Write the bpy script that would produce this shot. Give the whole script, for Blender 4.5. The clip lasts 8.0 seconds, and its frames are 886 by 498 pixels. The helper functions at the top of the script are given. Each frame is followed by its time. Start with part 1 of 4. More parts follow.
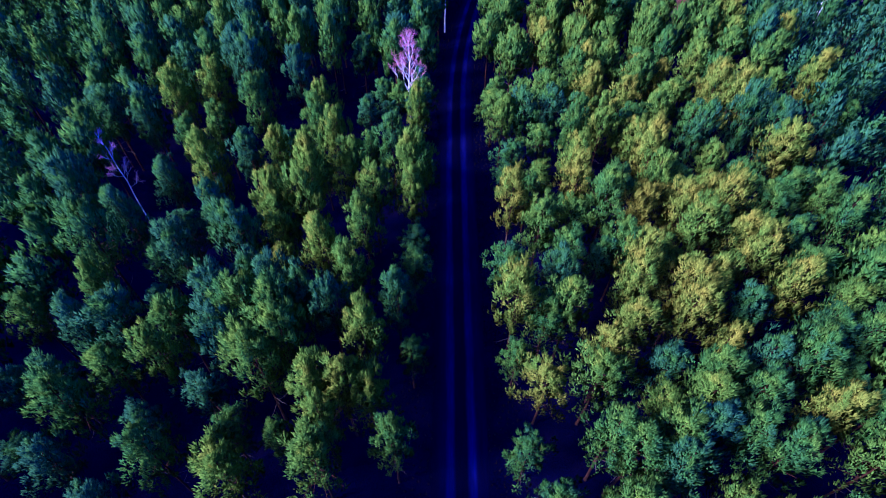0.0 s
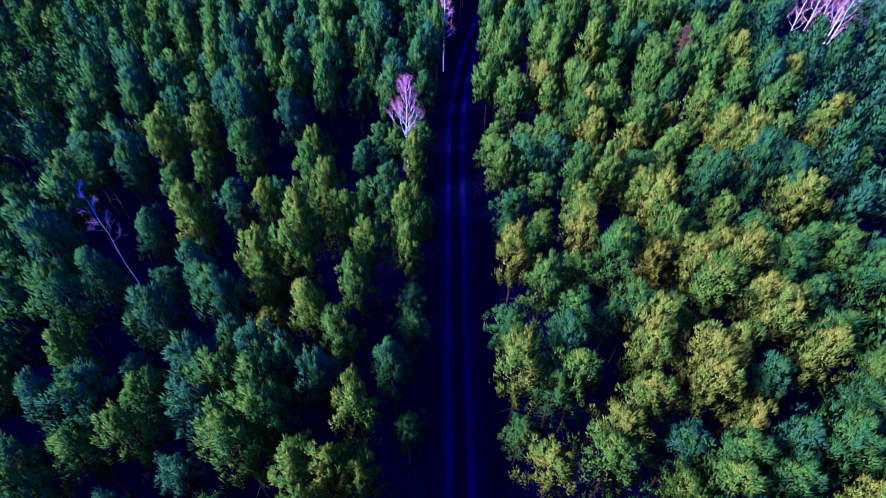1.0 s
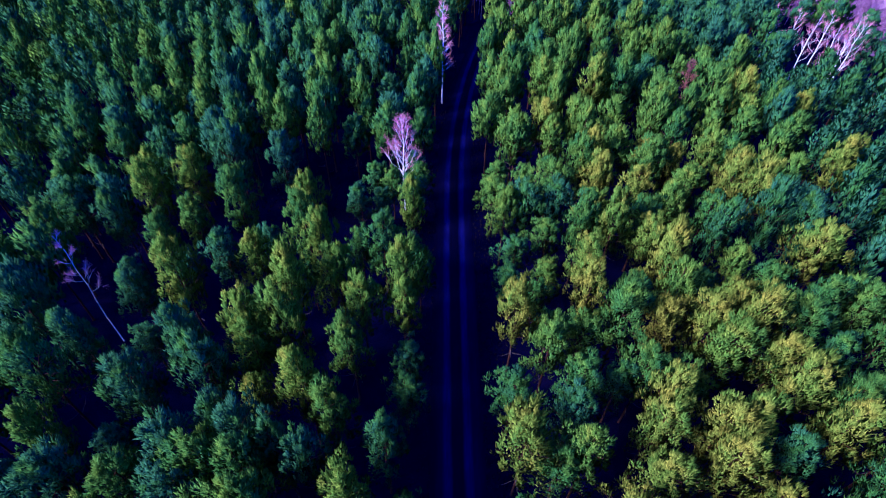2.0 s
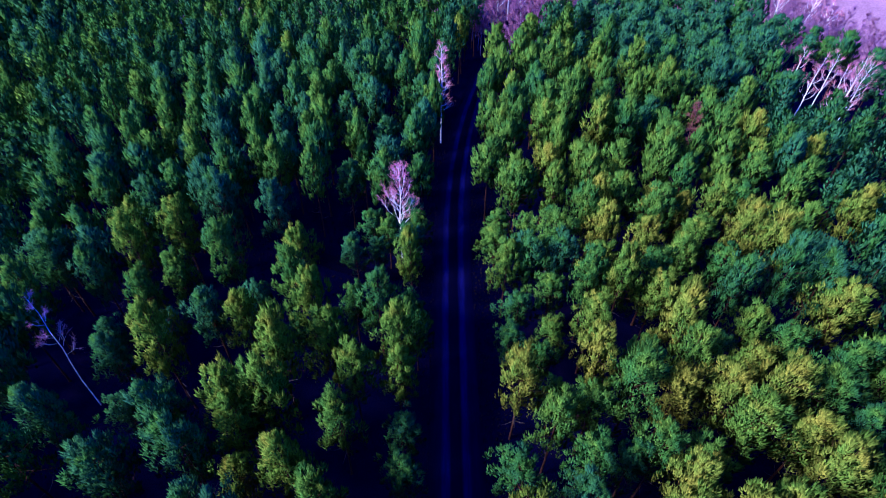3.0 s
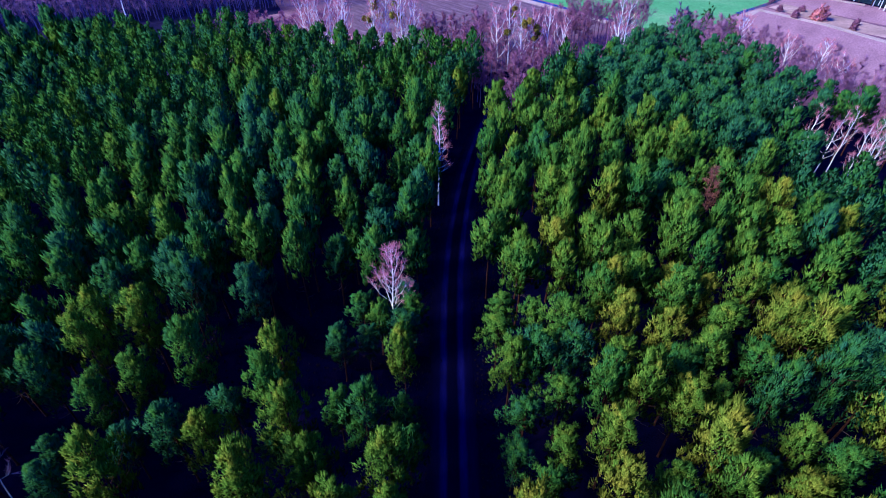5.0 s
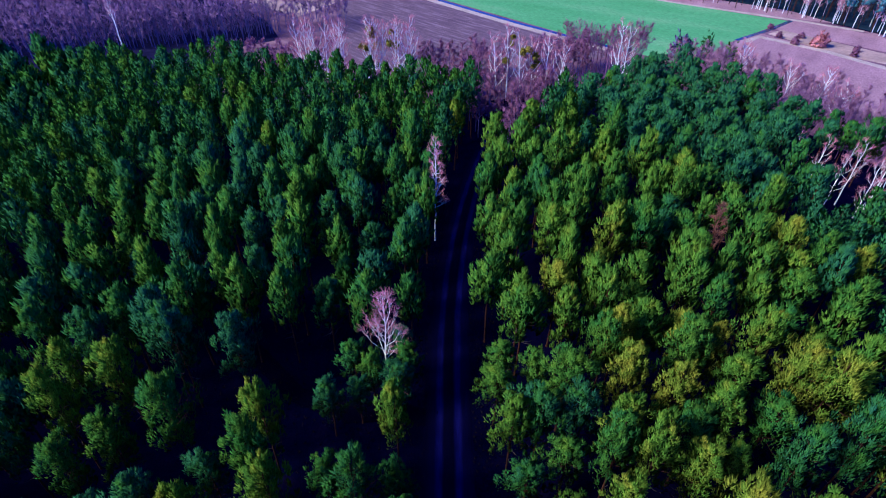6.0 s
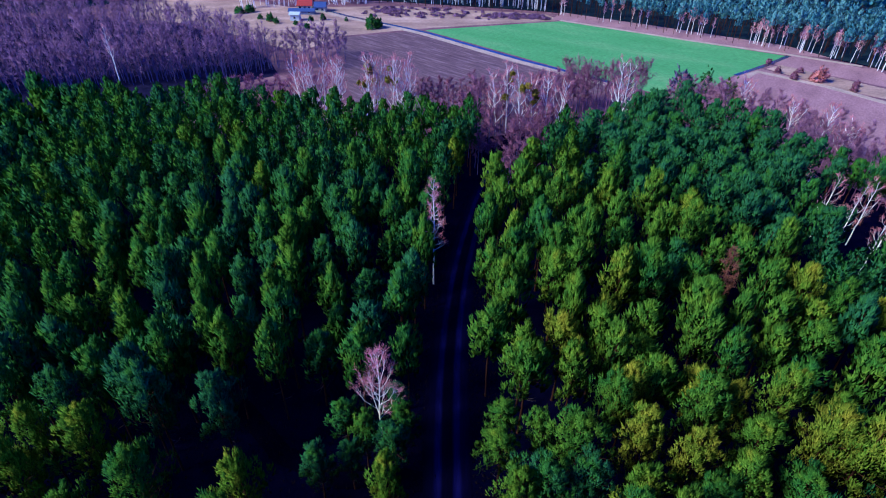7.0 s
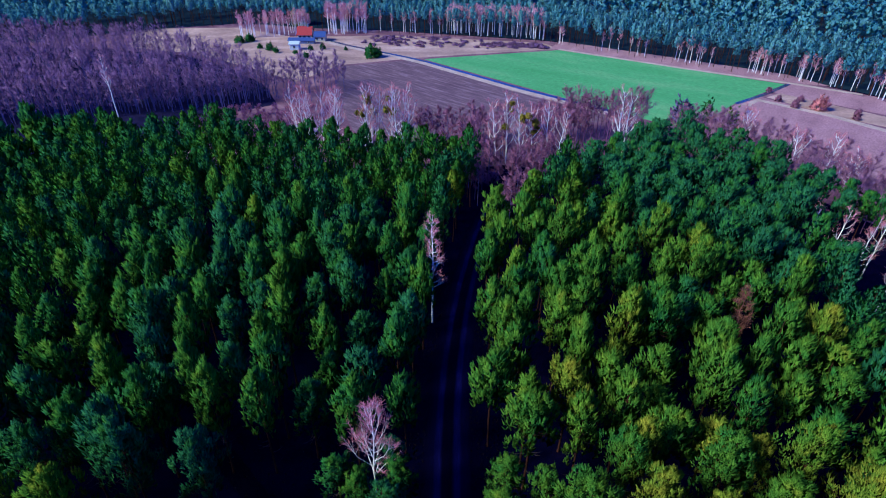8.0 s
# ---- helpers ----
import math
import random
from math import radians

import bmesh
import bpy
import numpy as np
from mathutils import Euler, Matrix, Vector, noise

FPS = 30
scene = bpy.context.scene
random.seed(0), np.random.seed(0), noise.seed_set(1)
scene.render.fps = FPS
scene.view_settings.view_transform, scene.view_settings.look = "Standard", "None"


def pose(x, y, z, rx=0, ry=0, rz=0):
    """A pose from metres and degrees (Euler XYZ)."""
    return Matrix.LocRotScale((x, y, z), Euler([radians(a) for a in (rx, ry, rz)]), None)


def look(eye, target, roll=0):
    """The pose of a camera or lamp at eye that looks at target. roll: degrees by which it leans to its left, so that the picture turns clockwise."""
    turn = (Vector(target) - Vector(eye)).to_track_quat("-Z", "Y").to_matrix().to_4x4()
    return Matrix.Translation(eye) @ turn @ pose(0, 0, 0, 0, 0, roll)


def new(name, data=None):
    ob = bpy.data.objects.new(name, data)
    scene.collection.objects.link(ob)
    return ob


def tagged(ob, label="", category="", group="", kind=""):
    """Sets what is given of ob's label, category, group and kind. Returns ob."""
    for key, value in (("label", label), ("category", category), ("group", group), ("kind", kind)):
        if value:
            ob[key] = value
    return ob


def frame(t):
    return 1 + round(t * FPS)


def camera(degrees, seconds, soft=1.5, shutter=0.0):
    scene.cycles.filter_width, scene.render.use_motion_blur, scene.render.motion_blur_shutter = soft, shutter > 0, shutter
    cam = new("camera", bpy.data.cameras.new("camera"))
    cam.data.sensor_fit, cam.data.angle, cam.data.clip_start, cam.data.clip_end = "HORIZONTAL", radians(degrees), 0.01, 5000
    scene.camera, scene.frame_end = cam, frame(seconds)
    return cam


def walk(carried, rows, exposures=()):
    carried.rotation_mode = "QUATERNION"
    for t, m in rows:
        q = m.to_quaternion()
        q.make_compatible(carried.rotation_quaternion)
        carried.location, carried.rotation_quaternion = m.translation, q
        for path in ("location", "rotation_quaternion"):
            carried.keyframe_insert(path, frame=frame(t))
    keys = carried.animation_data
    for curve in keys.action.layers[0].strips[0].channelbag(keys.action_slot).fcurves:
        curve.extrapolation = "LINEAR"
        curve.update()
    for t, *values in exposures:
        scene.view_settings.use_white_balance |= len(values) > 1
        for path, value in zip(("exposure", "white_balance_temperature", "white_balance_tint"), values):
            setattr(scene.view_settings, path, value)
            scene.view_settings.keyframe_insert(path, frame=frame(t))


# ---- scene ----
cam = camera(78.8, 8.0, 1.1)
METRES, EYE, TILT, LEAN, TURN = 32.0, 45.1, 0.0, 0.0, -0.2
ROWS = [
    (0.0, 0.0, 0.0, 0.0, 0.59, -49.43, -0.5),
    (0.5, 0.0024, 0.07, 0.0018, 0.54, -48.21, -0.48),
    (1.0, 0.0026, 0.1409, 0.0053, 0.51, -47.17, -0.49),
    (1.5, 0.0032, 0.2093, 0.008, 0.47, -46.42, -0.51),
    (3.0, 0.0063, 0.4131, 0.0182, 0.37, -43.06, -0.53),
    (3.5, 0.007, 0.4791, 0.0205, 0.35, -41.99, -0.51),
    (4.0, 0.0072, 0.5431, 0.0203, 0.3, -41.36, -0.49),
    (4.5, 0.0081, 0.6065, 0.0198, 0.28, -40.55, -0.45),
    (6.0, 0.0235, 0.7883, 0.0224, 0.18, -37.69, -0.43),
    (6.5, 0.0264, 0.8451, 0.0215, 0.14, -36.19, -0.41),
    (7.0, 0.0284, 0.8983, 0.0203, 0.12, -34.69, -0.38),
    (7.5, 0.0304, 0.9492, 0.018, 0.13, -33.26, -0.36),
    (8.0, 0.0297, 0.9984, 0.015, 0.03, -32.15, -0.34),
]
walk(cam, [(t, pose(0, 0, EYE, TILT, LEAN, TURN) @ pose(METRES * x, METRES * y, METRES * z, 90 + pitch, roll, yaw)) for t, x, y, z, yaw, pitch, roll in ROWS], [(0.0, 1.14, 3900, 68), (3.5, 0.86, 3900, 48), (6.5, 0.28, 4020, 27), (8.0, 0.14, 3950, 19)])

# ---- world, sun ----
SUN_AZIMUTH, SUN_HEIGHT = 248.0, 38.0
world = bpy.data.worlds.new("sky")
scene.world = world
world.use_nodes = True
wn, wl = world.node_tree.nodes, world.node_tree.links
sky = wn.new("ShaderNodeTexSky")
sky.sky_type = "NISHITA"
sky.sun_disc = False
sky.sun_elevation, sky.sun_rotation = radians(SUN_HEIGHT), radians(SUN_AZIMUTH)
sky.air_density, sky.dust_density, sky.ozone_density = 1.0, 0.4, 4.0
tint = wn.new("ShaderNodeMix")
tint.data_type, tint.blend_type = "RGBA", "MULTIPLY"
tint.inputs[0].default_value, tint.inputs[7].default_value = 1.0, (0.5, 0.8, 2.1, 1)
wl.new(sky.outputs[0], tint.inputs[6])
wl.new(tint.outputs[2], wn["Background"].inputs[0])
wn["Background"].inputs[1].default_value = 0.058
az, el = radians(SUN_AZIMUTH), radians(SUN_HEIGHT)
sun_way = Vector((math.sin(az) * math.cos(el), math.cos(az) * math.cos(el), math.sin(el)))
sun = new("sun", bpy.data.lights.new("sun", "SUN"))
sun.data.energy, sun.data.angle, sun.data.color = 5.0, radians(14), (1.0, 0.80, 0.30)
sun.matrix_world = look(sun_way * 200, (0, 0, 0))

# ---- materials ----
def material(name, rough=0.8, spec=0.2):
    """A principled material: (material, nodes, links, shader)."""
    m = bpy.data.materials.new(name)
    m.use_nodes = True
    n, l = m.node_tree.nodes, m.node_tree.links
    p = n["Principled BSDF"]
    p.inputs["Roughness"].default_value = rough
    p.inputs["Specular IOR Level"].default_value = spec
    return m, n, l, p


def ramp(n, l, source, stops):
    r = n.new("ShaderNodeValToRGB")
    while len(r.color_ramp.elements) < len(stops):
        r.color_ramp.elements.new(0.5)
    for e, (at, c) in zip(r.color_ramp.elements, stops):
        e.position, e.color = at, (*c, 1)
    l.new(source, r.inputs[0])
    return r.outputs[0]


def grain(n, l, scale, detail=4.0, rough=0.6, stretch=None, turn=0.0):
    """A noise on the object's own metres."""
    c = n.new("ShaderNodeTexCoord")
    t = n.new("ShaderNodeTexNoise")
    t.inputs["Scale"].default_value, t.inputs["Detail"].default_value, t.inputs["Roughness"].default_value = scale, detail, rough
    source = c.outputs["Object"]
    if stretch:
        mp = n.new("ShaderNodeMapping")
        mp.vector_type = "TEXTURE"
        mp.inputs["Scale"].default_value = tuple(1 / s for s in stretch)
        mp.inputs["Rotation"].default_value = (0, 0, -turn)
        l.new(source, mp.inputs[0])
        source = mp.outputs[0]
    l.new(source, t.inputs["Vector"])
    return t.outputs["Fac"]


def blend(n, l, a, b, fac, how="MIX"):
    m = n.new("ShaderNodeMix")
    m.data_type, m.blend_type = "RGBA", how
    for k, v in ((6, a), (7, b), (0, fac)):
        if isinstance(v, (tuple, float, int)):
            m.inputs[k].default_value = (*v, 1) if isinstance(v, tuple) else v
        else:
            l.new(v, m.inputs[k])
    return m.outputs[2]


def bump(n, l, p, height, strength, distance):
    b = n.new("ShaderNodeBump")
    b.inputs["Strength"].default_value, b.inputs["Distance"].default_value = strength, distance
    l.new(height, b.inputs["Height"])
    l.new(b.outputs[0], p.inputs["Normal"])


def foliage(name, stops, attribute="", translucent=0.12, deep=0.5, shoots=0.95):
    """Needles or leaves: one tone a tree, finer tones inside it, light that comes through."""
    m, n, l, p = material(name, 0.75, 0.02)
    if attribute:
        a = n.new("ShaderNodeAttribute")
        a.attribute_name = attribute
        tone = a.outputs["Fac"]
    else:
        tone = n.new("ShaderNodeObjectInfo").outputs["Color"]
    # boughs of one tree differ: young shoots are yellower than old wood
    g = grain(n, l, 0.75, 2.0, 0.5)
    drift = n.new("ShaderNodeMath")
    drift.operation = "MULTIPLY_ADD"
    drift.inputs[1].default_value, drift.inputs[2].default_value = shoots, -0.5 * shoots
    l.new(g, drift.inputs[0])
    mixed = n.new("ShaderNodeMath")
    mixed.use_clamp = True
    l.new(tone, mixed.inputs[0])
    l.new(drift.outputs[0], mixed.inputs[1])
    base = ramp(n, l, mixed.outputs[0], stops)
    island = n.new("ShaderNodeNewGeometry").outputs["Random Per Island"]
    fine = ramp(n, l, island, [(0.0, (1 - deep, 1 - 0.9 * deep, 1 - 0.8 * deep)), (1.0, (1 + deep, 1 + 0.84 * deep, 1 + 0.4 * deep))])
    c = blend(n, l, base, fine, 1.0, "MULTIPLY")
    l.new(c, p.inputs["Base Color"])
    tr = n.new("ShaderNodeBsdfTranslucent")
    l.new(c, tr.inputs[0])
    mx = n.new("ShaderNodeMixShader")
    mx.inputs[0].default_value = translucent
    out = n["Material Output"]
    l.new(p.outputs[0], mx.inputs[1])
    l.new(tr.outputs[0], mx.inputs[2])
    l.new(mx.outputs[0], out.inputs[0])
    return m


def ground_material(name, stops, scale, fine, strength=0.6, distance=0.08, stretch=None, turn=0.0, rough=0.95):
    m, n, l, p = material(name, rough, 0.0)
    wide = grain(n, l, scale, 5, 0.6, stretch, turn)
    c = ramp(n, l, wide, stops)
    f = grain(n, l, fine, 4, 0.7, stretch, turn)
    c = blend(n, l, c, ramp(n, l, f, [(0.25, (0.6, 0.6, 0.6)), (0.75, (1.3, 1.3, 1.3))]), 1.0, "MULTIPLY")
    l.new(c, p.inputs["Base Color"])
    bump(n, l, p, f, strength, distance)
    return m


NEEDLE_TONES = [(0.0, (0.040, 0.125, 0.054)), (0.3, (0.050, 0.145, 0.016)), (0.65, (0.115, 0.21, 0.006)), (1.0, (0.24, 0.24, 0.005))]
needles = foliage("pine_needles", NEEDLE_TONES)
needles_wood = foliage("pine_needles_of_the_wood", NEEDLE_TONES, "tone")
# paler and bluer than near pines: distance haze is mixed into the needle colour
needles_far = foliage("haze_blue_pine_needles", [(0.0, (0.0878, 0.216, 0.297)), (1.0, (0.176, 0.338, 0.392))], "tone", 0.12, 0.2)
leaf_yellow = foliage("mistletoe_leaves", [(0.0, (0.20, 0.20, 0.02)), (1.0, (0.32, 0.26, 0.03))])

def bark(name, low, high, stops_at=(0.35, 0.65), scale=3.0):
    m, n, l, p = material(name, 0.85, 0.15)
    g = grain(n, l, scale, 5, 0.65, (1, 1, 0.3))
    l.new(ramp(n, l, g, [(stops_at[0], low), (stops_at[1], high)]), p.inputs["Base Color"])
    bump(n, l, p, g, 0.5, 0.02)
    return m

limb_bark = bark("grey_dead_limbs", (0.04, 0.03, 0.03), (0.10, 0.07, 0.065))
pine_bark = bark("orange_pine_bark", (0.022, 0.009, 0.006), (0.07, 0.024, 0.011))
birch_bark = bark("white_birch_bark", (0.20, 0.17, 0.18), (0.92, 0.88, 0.88), (0.22, 0.36), 2.2)
birch_twigs = bark("reddish_birch_twigs", (0.50, 0.20, 0.25), (0.75, 0.40, 0.46))
red_twigs = bark("dark_red_birch_twigs", (0.46, 0.14, 0.18), (0.74, 0.32, 0.36))
# heath colour taken down to near black, as deep as the shade around it
heath_twigs = bark("shade_dark_reddish_heath", (0.004, 0.002, 0.004), (0.012, 0.005, 0.007))
# the blue of haze and shade on the distant stems is put into this bark
alder_bark = bark("haze_blue_alder_bark", (0.07, 0.06, 0.17), (0.16, 0.13, 0.30))
alder_twigs = bark("purple_brown_twigs", (0.13, 0.07, 0.20), (0.33, 0.18, 0.41))
belt_twigs = bark("red_purple_twigs", (0.19, 0.075, 0.16), (0.37, 0.155, 0.28))
shrub_twigs = bark("pale_purple_shrub_twigs", (0.28, 0.13, 0.24), (0.46, 0.24, 0.38))
dead_twigs = bark("rusty_dead_twigs", (0.15, 0.06, 0.045), (0.28, 0.12, 0.08))

# ---- builders ----
class Soup:
    """Loose triangles, gathered as arrays and made into one mesh."""

    def __init__(self):
        self.v, self.f, self.tone, self.nor, self.n = [], [], [], [], 0

    def add(self, v, f, nor=None, tone=0.5):
        self.v.append(v)
        if nor is not None:
            self.nor.append(nor)
        self.f.append(f + self.n)
        self.tone.append(np.full(len(v), tone))
        self.n += len(v)

    def arrays(self):
        if not self.v:
            return np.zeros((0, 3)), np.zeros((0, 3), int)
        return np.concatenate(self.v), np.concatenate(self.f)

    def mesh(self, name, mat, toned=False, smooth=False):
        v, f = self.arrays()
        me = bpy.data.meshes.new(name)
        me.vertices.add(len(v))
        me.vertices.foreach_set("co", v.astype(np.float32).ravel())
        me.loops.add(len(f) * 3)
        me.loops.foreach_set("vertex_index", f.astype(np.int32).ravel())
        me.polygons.add(len(f))
        me.polygons.foreach_set("loop_start", np.arange(0, len(f) * 3, 3, dtype=np.int32))
        me.polygons.foreach_set("use_smooth", np.full(len(f), smooth))
        if toned:
            a = me.attributes.new("tone", "FLOAT", "POINT")
            a.data.foreach_set("value", np.concatenate(self.tone).astype(np.float32))
        me.update(calc_edges=True)
        if self.nor:
            me.normals_split_custom_set_from_vertices(np.concatenate(self.nor).astype(np.float32))
        me.materials.append(mat)
        return me


def part(name, me, parent, label=""):
    ob = new(name, me)
    ob.parent = parent
    return tagged(ob, label)


def unit(a):
    return a / np.maximum(np.linalg.norm(a, axis=-1, keepdims=True), 1e-9)


def tube(points, radii, sides=5):
    """A tapered round limb along points."""
    p, r = np.asarray(points, float), np.asarray(radii, float)
    way = unit(np.gradient(p, axis=0))
    ref = np.where(np.abs(way[:, 2:3]) > 0.9, [[1.0, 0, 0]], [[0, 0, 1.0]])
    a = unit(np.cross(way, ref))
    b = np.cross(way, a)
    ang = np.linspace(0, 2 * np.pi, sides, endpoint=False)
    ring = p[:, None] + r[:, None, None] * (np.cos(ang)[None, :, None] * a[:, None] + np.sin(ang)[None, :, None] * b[:, None])
    k = np.arange(len(p) - 1)[:, None] * sides
    i, j = np.arange(sides)[None], (np.arange(sides)[None] + 1) % sides
    f = np.concatenate([np.stack([k + i, k + j, k + sides + j], -1).reshape(-1, 3), np.stack([k + i, k + sides + j, k + sides + i], -1).reshape(-1, 3)])
    return ring.reshape(-1, 3), f


def blades(rng, centre, way, count, length, width, spread, soft=None):
    """Bundles of thin blades that stand out from shoots: one triangle a blade. soft: the way that each bundle's surface faces."""
    n = len(centre)
    c = np.repeat(centre, count, 0)
    d = unit(np.repeat(way, count, 0) + spread * unit(rng.normal(size=(n * count, 3))))
    base = c + rng.normal(scale=length * 0.07, size=c.shape) + np.repeat(unit(way), count, 0) * (length * rng.uniform(-0.35, 0.35, (n * count, 1)))
    side = unit(np.cross(d, rng.normal(size=c.shape))) * (width * rng.uniform(0.6, 1.25, (n * count, 1)) / 2)
    tip = base + d * length * rng.uniform(0.65, 1.2, (n * count, 1))
    if soft is None:
        return np.stack([base - side, base + side, tip], 1).reshape(-1, 3), np.arange(n * count * 3).reshape(-1, 3), None
    w = np.repeat(unit(way), count, 0)
    nor = unit(1.3 * unit(np.repeat(soft, count, 0)) + 0.7 * unit(d - w * np.sum(d * w, 1, keepdims=True)) + 0.2 * unit(rng.normal(size=c.shape)))
    flip = np.sum(np.cross(2 * side, tip - base + side) * nor, 1) < 0
    side[flip] *= -1
    v = np.stack([base - side, base + side, tip], 1).reshape(-1, 3)
    return v, np.arange(n * count * 3).reshape(-1, 3), np.repeat(nor, 3, 0)


def tufts(rng, centre, way, soft, length, width, flat=False):
    """Needle tufts: slim three-sided brushes, or folded blades for trees far off, lit as the bough that they stand on."""
    n = len(centre)
    w = unit(way)
    a = unit(np.cross(w, rng.normal(size=(n, 3))))
    b = np.cross(w, a)
    size = length * rng.uniform(0.7, 1.3, (n, 1))
    r = width * rng.uniform(0.75, 1.3, (n, 1)) / 2
    s = unit(unit(soft) + 0.18 * unit(rng.normal(size=(n, 3))))
    k = np.arange(n)[:, None] * 4
    if flat:
        flip = np.sum(b * s, 1) < 0
        a[flip] *= -1
        b[flip] *= -1
        mid = centre - b * r * 0.5
        v = np.stack([centre - w * size * 0.4, mid + a * r, centre + w * size * 0.6, mid - a * r], 1).reshape(-1, 3)
        nor = np.stack([s - 0.25 * w, s + 0.4 * a, s + 0.3 * w, s - 0.4 * a], 1).reshape(-1, 3)
        return v, np.concatenate([k + np.array([[0, 2, 1]]), k + np.array([[0, 3, 2]])]), unit(nor)
    ring = [(math.cos(t) * a + math.sin(t) * b) for t in (0, 2.094, 4.189)]
    v = np.stack([centre - w * size * 0.35 + r * q for q in ring] + [centre + w * size * 0.65], 1).reshape(-1, 3)
    nor = np.stack([s + 0.6 * q - 0.35 * w for q in ring] + [s + 0.3 * w], 1).reshape(-1, 3)
    f = np.concatenate([k + np.array([[i, j, 3]]) for i, j in ((0, 1), (1, 2), (2, 0))])
    return v, f, unit(nor)


def pine_crown(rng, high, wide, low, step, arms, count, length, width, wood=None, peak=0.75, rise=34.0, flat=False):
    """The crown of a Scots pine: whorls of rising boughs, each with two or three rounded lobes of needle tufts. Limbs go to wood."""
    centre, way, soft = [], [], []
    sides = rng.uniform(0, 2 * np.pi, 3)
    lean = rng.normal(scale=0.22, size=2)
    z, up = low, np.array([0, 0, 1.0])
    while z < high - 0.35:
        u = (z - low) / (high - low)
        reach = wide * (1 - u) ** peak * min(1, 0.62 + 1.5 * u)
        turn = rng.uniform(0, 6.28)
        here = arms if u < 0.75 else max(3, arms - 1)
        for k in range(here):
            if rng.random() < 0.10:
                continue
            a = turn + 6.283 * (k + rng.uniform(-0.3, 0.3)) / here
            lop = 1 + 0.2 * math.cos(2 * a + sides[0] + 1.5 * u) + 0.14 * math.cos(3 * a + sides[1] + 4 * u)
            r = max(0.2, reach * lop * rng.uniform(0.68, 1.2))
            out = np.array([math.cos(a), math.sin(a), 0])
            root = np.array([lean[0] * u, lean[1] * u, z])
            climb = min(r * math.tan(radians(12 + rise * u + rng.uniform(-9, 9))), high - z - 0.2)
            tip = root + out * r + up * climb
            if wood is not None and r > 0.7 and rng.random() < 0.4:
                mid = root + (tip - root) * 0.5 - up * 0.06 * r
                wood.add(*tube([root, mid, tip], [0.05 - 0.025 * u, 0.03, 0.01], 3))
            for s, share in ((0.98, 1.0), (0.62, 0.75), (0.3, 0.5)) if r > 1.1 else ((0.95, 1.0), (0.45, 0.6)) if r > 0.55 else ((0.75, 1.0),):
                lobe = (0.2 + 0.15 * r) * rng.uniform(0.75, 1.25)
                at = root + (tip - root) * s + np.array([-out[1], out[0], 0]) * rng.normal(scale=0.12 * r) + up * rng.normal(scale=0.1)
                m = max(3, int(count * share * rng.uniform(0.7, 1.3) * min(1, 0.7 + 1.5 * u)))
                d = unit(unit(rng.normal(size=(m, 3))) + out * 0.35 + up * 0.5)
                centre.append(at + d * lobe * np.array([0.85, 0.85, 1.5]) * rng.uniform(0.45, 1.1, (m, 1)))
                way.append(d * 0.38 + out * 0.16 + up * 0.85 + rng.normal(scale=0.12, size=(m, 3)))
                soft.append(d * 0.6 + out * (0.9 - 0.5 * u) + up * (1.9 * u - 0.75))
        z += step * rng.uniform(0.75, 1.25) * (1 - 0.35 * u)
    n = max(6, count)
    centre.append(np.array([lean[0], lean[1], high - 0.3]) + rng.normal(scale=0.09, size=(n, 3)) * [1, 1, 2.8])
    way.append(up + rng.normal(scale=0.3, size=(n, 3)))
    soft.append(up + rng.normal(scale=0.4, size=(n, 3)))
    return tufts(rng, np.concatenate(centre), np.concatenate(way), np.concatenate(soft), length, width, flat)


def pine_trunk(rng, high, low, girth=0.11):
    sway = rng.normal(scale=0.12, size=2)
    z = np.array([0, 0.3, high * 0.3, high * 0.6, high * 0.85, high - 0.3])
    p = np.stack([sway[0] * np.sin(z / high * 4), sway[1] * np.sin(z / high * 3), z], 1)
    return tube(p, [girth * 1.35, girth, girth * 0.85, girth * 0.6, girth * 0.3, 0.02], 7)


